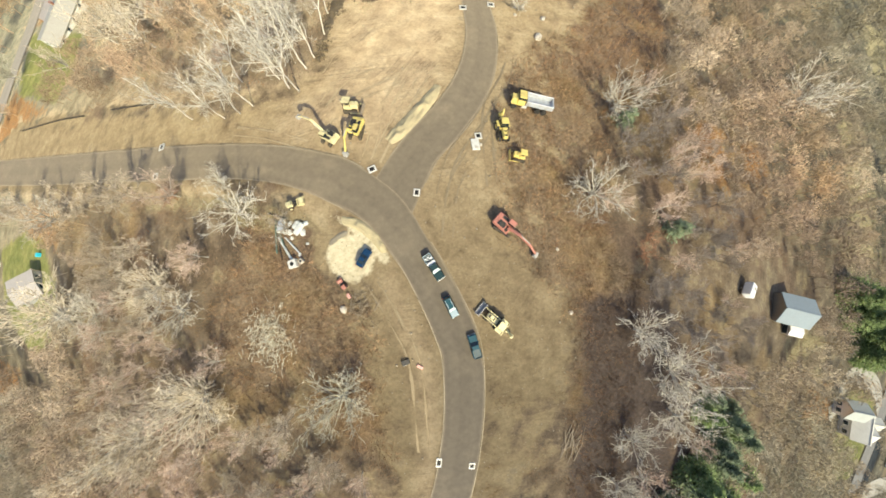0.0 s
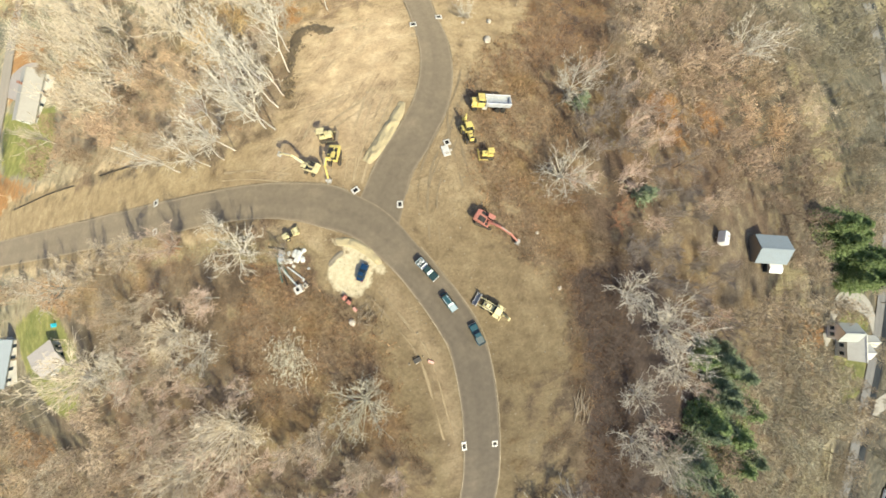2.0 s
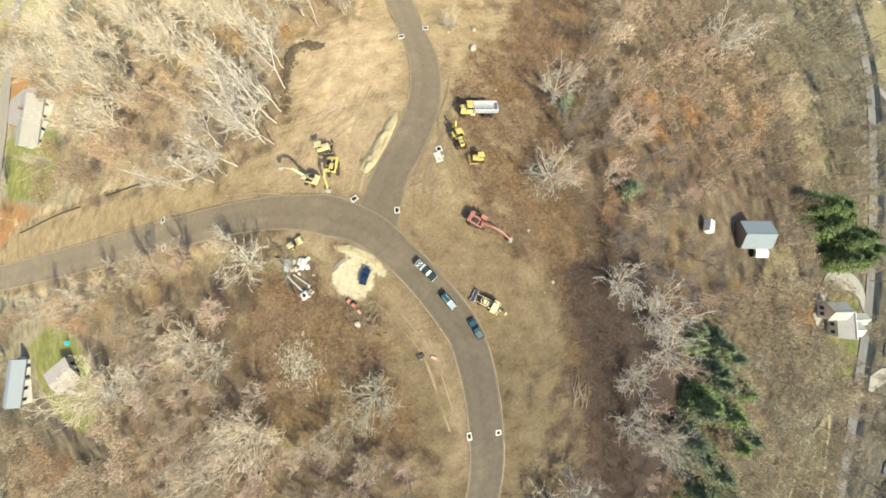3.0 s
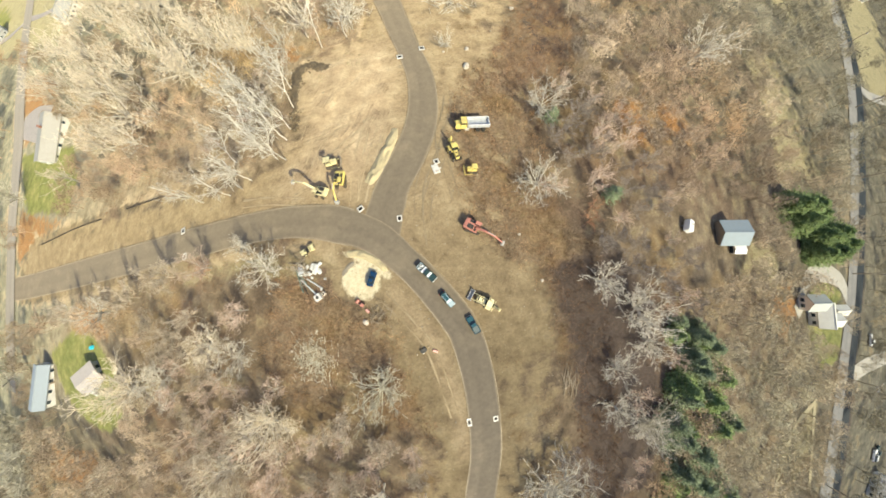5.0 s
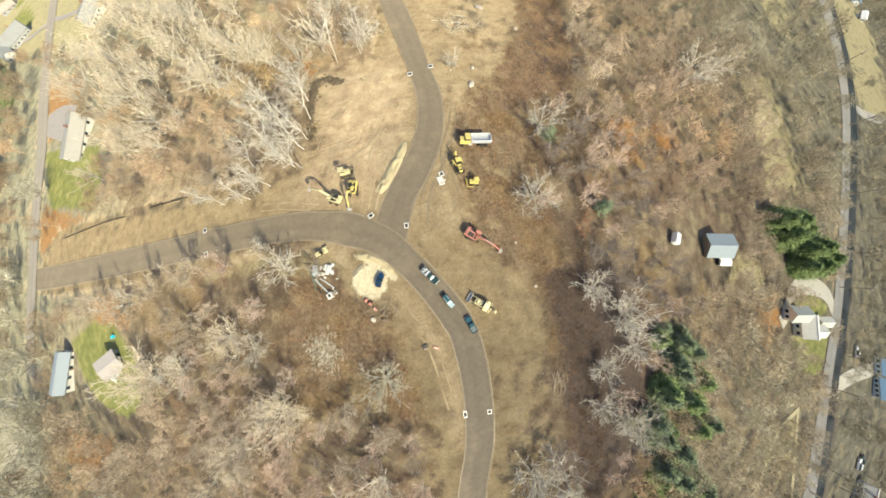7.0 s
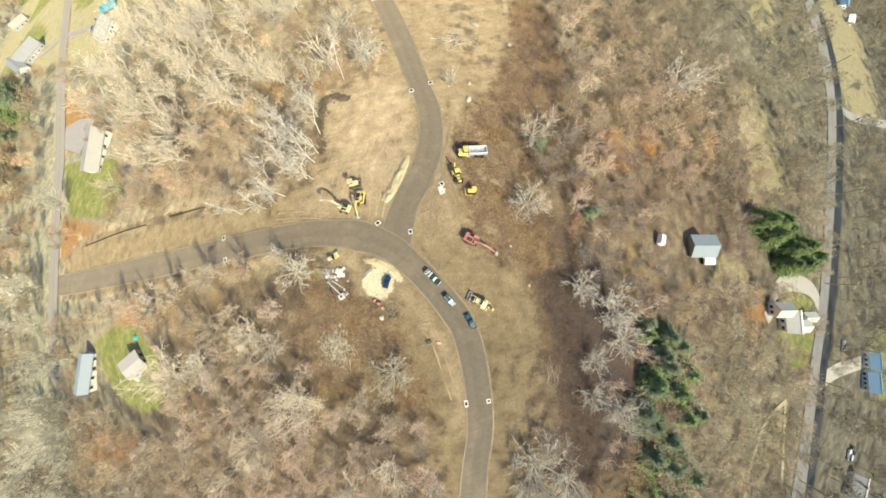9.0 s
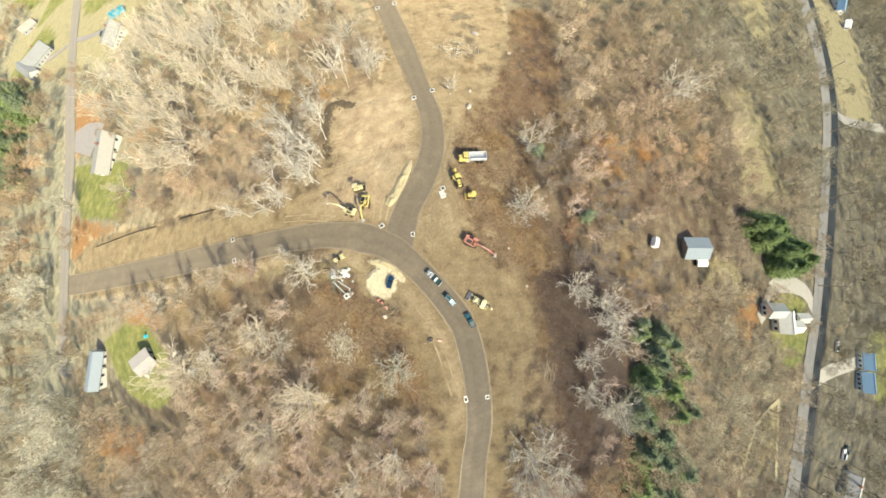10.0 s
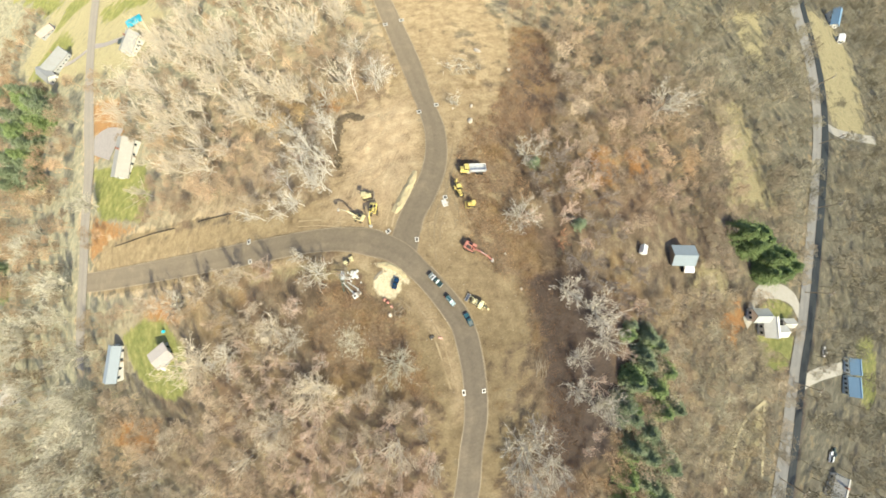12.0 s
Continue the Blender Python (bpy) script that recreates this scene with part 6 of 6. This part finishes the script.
# ---- site details ----
def catch_basin(x, y, yaw, sx=1.45, sy=1.45):
    c = thing("catch_basin", "new white concrete drain frame with a dark iron grate", "drain", lie(x, y, yaw, 0.02), "drain frames along the road")
    bm = B()
    hx, hy = sx * 0.30, sy * 0.33
    for s in (1, -1):
        box(bm, (s * (sx / 2 + hx) / 2, 0, 0.09), (sx / 2 - hx, sy, 0.2), 0.02)
        box(bm, (0, s * (sy / 2 + hy) / 2, 0.088), (2 * hx, sy / 2 - hy, 0.196), 0.01)
    part("frame", bm, M_CONC, c)
    gr = part("grate", box(B(), (0, 0, 0.06), (2 * hx, 2 * hy, 0.05)), M_IRON, c)
    for i in range(4):
        part("bar", box(B(), (-hx + (i + 0.5) * hx / 2, 0, 0.1), (0.06, 2 * hy, 0.05)), M_IRON, gr)


for x, y, a, sx, sy in ((-13.2, 16.95, 25, 1.5, 1.2), (-5, 12.4, -5, 1.1, 1.4), (-1.1, -35.2, 85, 1.9, 0.95), (4.8, -36.2, 85, 1.3, 1.1), (-66.3, 27.1, 5, 1.6, 1.6), (6.3, 24.1, 10, 1.3, 1.3), (11.2, 63, 0, 1.7, 1.7), (4.3, 61, 0, 1.7, 1.7), (-2, 123, 0, 2.2, 2.2), (6, 124, 0, 2.2, 2.2), (-66, 19.6, 5, 1.6, 1.6)):
    catch_basin(x, y, a, sx, sy)


def boulder(x, y, r, seed, name="boulder", m=M_ROCK, label="pale weathered boulder on bare soil", flat=0.6, long=1.0):
    bm = B()
    bmesh.ops.create_icosphere(bm, subdivisions=2, radius=r)
    for v in bm.verts:
        k = 1 + 0.35 * noise.noise(v.co * (1.3 / r) + Vector((seed * 7.3, 0, 0)))
        v.co = Vector((v.co.x * k * long, v.co.y * k, v.co.z * k * flat))
    me = bpy.data.meshes.new(name)
    bm.to_mesh(me)
    bm.free()
    me.materials.append(m)
    o = new(name, me)
    o.matrix_basis = lie(x, y, seed * 67, r * flat * 0.35)
    return tagged(o, label, "rock" if name == "boulder" else "plastic sheet", "boulders on the site" if name == "boulder" else "plastic in the scrap pile")


for i, (x, y, r, f, ln) in enumerate(((21.8, 52.8, 0.95, 0.6, 1.4), (-17.2, -7.9, 0.6, 0.6, 1.2), (22.8, -9, 0.45, 0.6, 1), (-6.8, -17.0, 0.4, 0.6, 1), (5.8, 21.5, 0.5, 0.5, 1.3), (6.6, 22.2, 0.4, 0.5, 1), (5.2, 22.4, 0.35, 0.6, 1), (20.5, 2.5, 0.35, 0.6, 1), (24, 60, 0.6, 0.5, 1.5), (35, 92, 1.1, 0.5, 1.6), (45, 78, 0.8, 0.5, 1), (-36, -10.5, 0.3, 0.6, 1), (17, 60, 0.4, 0.6, 1), (-43, -16, 0.28, 0.6, 1), (-21, -24, 0.25, 0.6, 1))):
    boulder(x, y, r, i + 1, flat=f, long=ln)


def stones():
    """Small stones strewn over the graded soil and the verges."""
    g = np.random.default_rng(31)
    x, y = g.uniform(-60, 36, 9000), g.uniform(-70, 105, 9000)
    ok_ = (inside(x, y, CLEARED) > 0.5) & (off_road(x, y) > 0.5)
    x, y = x[ok_], y[ok_]
    r = 0.035 + g.exponential(0.035, len(x))
    base = np.array([(1, 0, 0), (-1, 0, 0), (0, 1, 0), (0, -1, 0), (0, 0, 0.7), (0, 0, -0.7)], float)
    V = (base[None] * (1 + 0.4 * g.uniform(-1, 1, (len(x), 6, 1))) * r[:, None, None]) + np.stack([x, y, land(x, y) + r * 0.3], 1)[:, None]
    tri = np.array([(0, 2, 4), (2, 1, 4), (1, 3, 4), (3, 0, 4), (2, 0, 5), (1, 2, 5), (3, 1, 5), (0, 3, 5)])
    me = mesh_np("stones", V.reshape(-1, 3), (np.arange(len(x))[:, None, None] * 6 + tri[None]).reshape(-1, 3), M_STONE)
    tagged(new("stones", me), "small pale stones strewn on bare soil", "stones", kind="stuff")


stones()


def mound(name, label, line, height, material, seed):
    """A long low heap along a line of x, y and width."""
    ln = spline(line, 0.5)
    d = np.gradient(ln[:, :2], axis=0)
    d /= np.linalg.norm(d, axis=1, keepdims=True)
    nrm = np.stack([-d[:, 1], d[:, 0]], 1)
    cols = 15
    u = np.linspace(-1, 1, cols)
    P = ln[:, None, :2] + nrm[:, None] * (u[None] * ln[:, 2:3] / 2)[..., None]
    t = np.linspace(0, 1, len(ln))
    prof = (np.clip(1 - u ** 2, 0, 1) ** 0.8)[None] * (np.clip(np.minimum(t, 1 - t) * 8, 0, 1) ** 0.5)[:, None]
    bumps = np.array([[noise.fractal(Vector((a * 0.9, b * 0.9, seed)), 1, 2, 4) for a, b in row] for row in P])
    z = land(P[..., 0], P[..., 1]) - 0.12 + prof * height * np.clip(1 + 0.9 * bumps, 0.05, 3)
    V = np.concatenate([P, z[..., None]], -1).reshape(-1, 3)
    i = np.arange(len(ln) - 1)[:, None] * cols + np.arange(cols - 1)[None]
    me = mesh_np(name, V, np.stack([i, i + 1, i + cols + 1, i + cols], -1).reshape(-1, 4), material)
    tagged(new(name, me), label, "heap", kind="stuff")


mound("sand_heap", "long low stockpile of pale sand beside the road", [(-10.9, 22.4, 2.0), (-8.8, 24.5, 3.2), (-5.7, 28.5, 3.1), (-2.8, 33, 2.7), (-1.3, 36.2, 1.6)], 0.6, M_SAND, 1)
mound("soil_bank", "rough bank of dug soil at the clearing edge", [(-27.4, 48, 1.6), (-27.2, 54, 3.0), (-26.6, 61, 4.2), (-25.2, 66.0, 6.0), (-21.5, 66.5, 5.4), (-17.5, 64.4, 4.2), (-12.4, 60.5, 1.8)], 0.7, M_SOIL, 2)
mound("sand_heap", "low heap of pale sand at the pad", [(-18.5, 7.6, 1.6), (-15, 6.6, 2), (-12, 4.2, 1.8), (-10.2, 1.5, 1.2)], 0.5, M_SAND, 3)

mound("grey_streak_heap", "low grey streak heaped on the sand pad", [(-20.4, 3.0, 0.8), (-19.2, 4.0, 1.6), (-17.8, 5.0, 1.5), (-16.6, 5.7, 0.7)], 0.22, plain("grey_streak", (0.25, 0.215, 0.155), 0.95, scale=1.0, bumps=0.5), 8)


def clods(name, label, line, count, seed, material, low=0.15, high=0.6):
    """Rough lumps of dug soil heaped along a line of x, y and width."""
    g = np.random.default_rng(seed)
    ln = spline(line, 0.5)
    k = g.integers(0, len(ln), count)
    x, y = (ln[k, c] + g.normal(size=count) * ln[k, 2] * 0.26 for c in (0, 1))
    r = g.uniform(low, high, count) * g.uniform(0.5, 1.0, count)
    base = np.array([(1, 0, 0), (0.3, 0.9, 0), (-0.8, 0.6, 0), (-0.8, -0.6, 0), (0.3, -0.9, 0), (0, 0, 0.75), (0, 0, -0.6)], float)
    V = base[None] * g.uniform(0.55, 1.35, (count, 7, 1)) * r[:, None, None] + np.stack([x, y, land(x, y) + 0.25 + r * 0.3], 1)[:, None]
    tri = np.array([(0, 1, 5), (1, 2, 5), (2, 3, 5), (3, 4, 5), (4, 0, 5), (1, 0, 6), (2, 1, 6), (3, 2, 6), (4, 3, 6), (0, 4, 6)])
    tagged(new(name, mesh_np(name, V.reshape(-1, 3), (np.arange(count)[:, None, None] * 7 + tri[None]).reshape(-1, 3), material)), label, "soil", kind="stuff")


clods("soil_clods", "dark rough clods of dug soil at the clearing edge", [(-27.4, 44, 2), (-27.2, 54, 3), (-26.6, 61, 3.6), (-25.2, 66, 5), (-21, 66.5, 5), (-17.5, 64.4, 4)], 420, 51, M_SOIL)
clods("soil_clods", "scattered clods of soil on graded ground", [(-24, 62, 9), (-14, 60, 10), (-6, 66, 8)], 260, 52, M_SPOIL, 0.1, 0.4)

def loose_pipe(name, label, x, y, yaw, length, r, m, up=0.0):
    bm = rod(B(), (-length / 2, 0, r), (length / 2, 0, r), r, seg=12)
    rod(bm, (length / 2 - 0.25, 0, r), (length / 2, 0, r), r * 1.2, seg=12)
    me = bpy.data.meshes.new(name)
    bm.to_mesh(me)
    bm.free()
    me.materials.append(m)
    o = new(name, me)
    o.matrix_basis = lie(x, y, yaw, up)
    tagged(o, label, "pipe", "pipes in the scrap pile")


for x, y, a, ln, r, m in ((-30.4, 4.6, 100, 6.0, 0.16, M_PIPEG), (-28.4, 2.6, -52, 5.0, 0.2, M_PIPEW), (-26.9, 3.0, -42, 4.5, 0.15, M_PIPEW), (-28.9, 3.6, -60, 4.4, 0.17, M_PIPEG), (-27.9, 1.9, -48, 4.6, 0.16, M_PIPEG), (-30.8, 8.6, -18, 3.6, 0.14, M_DARK), (-29.6, 3.0, 110, 4.5, 0.12, M_DARK)):
    loose_pipe("drain_pipe", "loose drain pipe in a pile on brown scrub", x, y, a, ln, r, m)


def block(name, label, x, y, yaw, s, m, hole=False, category="block"):
    o = thing(name, label, category, lie(x, y, yaw, 0.0))
    part("slab", box(B(), (0, 0, s[2] / 2), s, 0.05), m, o)
    if hole:
        part("opening", rod(B(), (0, 0, s[2] - 0.02), (0, 0, s[2] + 0.012), min(s[:2]) * 0.27, seg=18), M_IRON, o)


block("precast_riser", "white precast concrete riser with a round hole", -26.4, -0.2, 20, (1.5, 1.4, 0.9), M_CONC, True)
block("precast_riser", "small pale concrete riser beside pipes", -25.0, 0.3, 40, (0.8, 0.8, 0.6), M_ROCK, True)
block("wrapped_pallet", "white plastic-wrapped pallet of fittings", -29.3, 6.2, 15, (1.3, 1.5, 0.8), M_WRAP, category="pallet")
block("wrapped_pallet", "white plastic-wrapped pallet of fittings", -25.9, 6.0, 55, (2.4, 0.8, 0.6), M_WRAP, category="pallet")
block("wrapped_pallet", "white plastic-wrapped pallet of fittings", -27.6, 5.4, 30, (0.8, 0.8, 0.5), M_CONC, category="pallet")
for i, (x, y, r) in enumerate(((-29.6, 7.2, 0.75), (-28.6, 5.6, 0.6), (-26.6, 6.7, 0.7), (-25.3, 5.4, 0.6), (-24.9, 7.0, 0.45), (-28.0, 7.0, 0.4), (-27.3, 4.4, 0.35), (-30.3, 5.9, 0.4), (-25.6, 1.4, 0.3), (-24.2, 3.4, 0.25))):
    boulder(x, y, r, i + 31, "plastic_sheet", M_WRAP, "crumpled white plastic sheet beside loose pipes", 0.45, 1.3)
for i, (x, y, r) in enumerate(((-131.4, -9.6, 1.2), (-130.3, -11.2, 1.0), (-128.4, -12.4, 1.3), (-132.9, -8.6, 0.8), (-127.0, -13.4, 0.8))):
    boulder(x, y, r, i + 51, "yard_clutter", M_WRAP, "pale covered clutter heaped beside a low garage", 0.5, 1.3)
block("concrete_slab", "pale concrete slab lying by a drain frame", 5.7, 22.2, 8, (1.5, 2.4, 0.25), M_CONC, category="slab")
block("plastic_tub", "faded pink plastic tub on the soil", -4.2, -17.4, 60, (0.5, 1.1, 0.35), M_PINK, category="tub")
block("red_tank", "small faded pink-red tank by the roller", -16.2, -5.6, 120, (0.9, 0.5, 0.45), M_PINK, category="tank")
block("blue_barrel_box", "bright blue garden box at the edge of a lawn", -123.2, 2.4, 10, (1.1, 1.1, 1.0), M_TARP, category="box")
block("skip", "dark heap of scrap metal on the soil", -6.6, -16.6, 20, (1.4, 0.9, 0.4), M_DARK, category="scrap")


def logs(name, label, x, y, yaw, n, seed, spread, length, m=M_TIMBER, r0=0.12, wild=0.9):
    g = np.random.default_rng(seed)
    segs = []
    for i in range(n):
        cx, cy, a = x + g.normal() * spread, y + g.normal() * spread, radians(yaw) + g.normal() * wild
        ln, r = length * g.uniform(0.4, 1.1), r0 * g.uniform(0.5, 1.3)
        p, q = (cx - math.cos(a) * ln / 2, cy - math.sin(a) * ln / 2), (cx + math.cos(a) * ln / 2, cy + math.sin(a) * ln / 2)
        lift = g.uniform(0.05, 0.6)
        segs.append((np.array([*p, lz(*p) + lift]), np.array([*q, lz(*q) + lift * g.uniform(0.3, 1.2)]), r, r * 0.6))
    v, f = tubes(segs)
    tagged(new(name, mesh_np(name, v, f, m)), label, "logs", kind="stuff")


logs("brush_pile", "pale heap of cut branches in brown scrub", -31, -13, 60, 420, 41, 2.4, 1.5, M_OLIVE, 0.055)
logs("fallen_logs", "grey fallen logs at the edge of the clearing", 24, -33, 80, 22, 43, 1.2, 4.2, M_TIMBER, 0.13, 0.35)
logs("slash_heap", "heap of cut branches by the sand pad", -14.5, -6.5, 30, 60, 45, 1.2, 2.2, M_TIMBER, 0.05)
for x, y, n, seed in ((4, 15, 36, 61), (12, -7, 24, 62), (15, -22, 30, 63), (-7, -13, 22, 64), (18, 60, 26, 65), (18, 90, 40, 66)):
    logs("scattered_sticks", "broken sticks strewn over graded soil", x, y, 15, n, seed, 4.0, 1.0, M_SOIL, 0.035, 0.8)
logs("slash_heap", "tangle of dead branches on the dug soil", 24, 84, 60, 60, 47, 4.0, 4.0, M_PALE, 0.09)


def silt_fence(pts, seed):
    ln = spline(pts, 2.2)
    f = thing("silt_fence", "sagging black cloth silt fence on the slope", "fence", Matrix())
    for i, (p, q) in enumerate(zip(ln[:-1], ln[1:])):
        z0, z1 = lz(*p[:2]), lz(*q[:2])
        bm = B()
        hgt = 0.5 + 0.35 * noise.noise(Vector((i * 0.7, seed, 0)))
        beam(bm, (p[0], p[1], z0 + hgt / 2), (q[0], q[1], z1 + hgt / 2), 0.09, hgt, 0.02)
        part("cloth", bm, M_FENCE, f)
        part("stake", box(B(), (p[0], p[1], z0 + 0.45), (0.12, 0.12, 1.2), 0.01), M_TIMBER, f)


silt_fence([(-167, 52), (-156, 51), (-134, 49), (-113, 46)], 1)
silt_fence([(-96, 44), (-85, 42.5), (-75, 41)], 2)


def pole(x, y, yaw, h):
    p = thing("utility_pole", "weathered wooden utility pole beside the country road", "utility pole", lie(x, y, yaw, level=True), "poles along the road")
    part("pole", rod(B(), (0, 0, -1), (0, 0, h), 0.26, 0.18), M_TIMBER, p)
    arm = part("crossarm", box(B(), (0, 0, h - 0.9), (0.2, 4.2, 0.22), 0.02), M_TIMBER, p)
    for s in (-1.9, -0.9, 0.9, 1.9):
        part("insulator", rod(B(), (0, s, h - 0.8), (0, s, h - 0.5), 0.09, seg=8), M_WHITE, arm)
    part("transformer", rod(B(), (0.4, 0, h - 2.4), (0.4, 0, h - 1.4), 0.32, seg=12), M_STEEL, p)


for x, y in ((183, -50), (286, 74), (220, -9), (160, -91), (254, 30), (146, -140)):
    pole(x, y, -55, 13)

tarp = B()
for i in range(9):
    for j in range(5):
        tarp.verts.new((-4.8 + i * 1.2, -2.2 + j * 1.1, 2.6 + 0.5 * noise.noise(Vector((i * 0.6, j * 0.7, 3))) - 0.12 * abs(j - 2) ** 2))
tarp.verts.ensure_lookup_table()
for i in range(8):
    for j in range(4):
        tarp.faces.new([tarp.verts[k] for k in (i * 5 + j, i * 5 + j + 1, i * 5 + j + 6, i * 5 + j + 5)])
bmesh.ops.solidify(tarp, geom=tarp.faces[:], thickness=0.06)
tc = thing("tarp_shelter", "bright blue tarpaulin shelter behind a white house", "tarpaulin", lie(-199.6, 249.5, 20, level=True) @ Matrix.Diagonal((1.35, 1.5, 1.2, 1)))
part("tarpaulin", tarp, M_TARP, tc)
for a in (-4.4, 4.4):
    for b in (-2.0, 2.0):
        part("post", rod(B(), (a, b, -3.5), (a, b, 2.4), 0.1, seg=8), M_STEEL, tc)
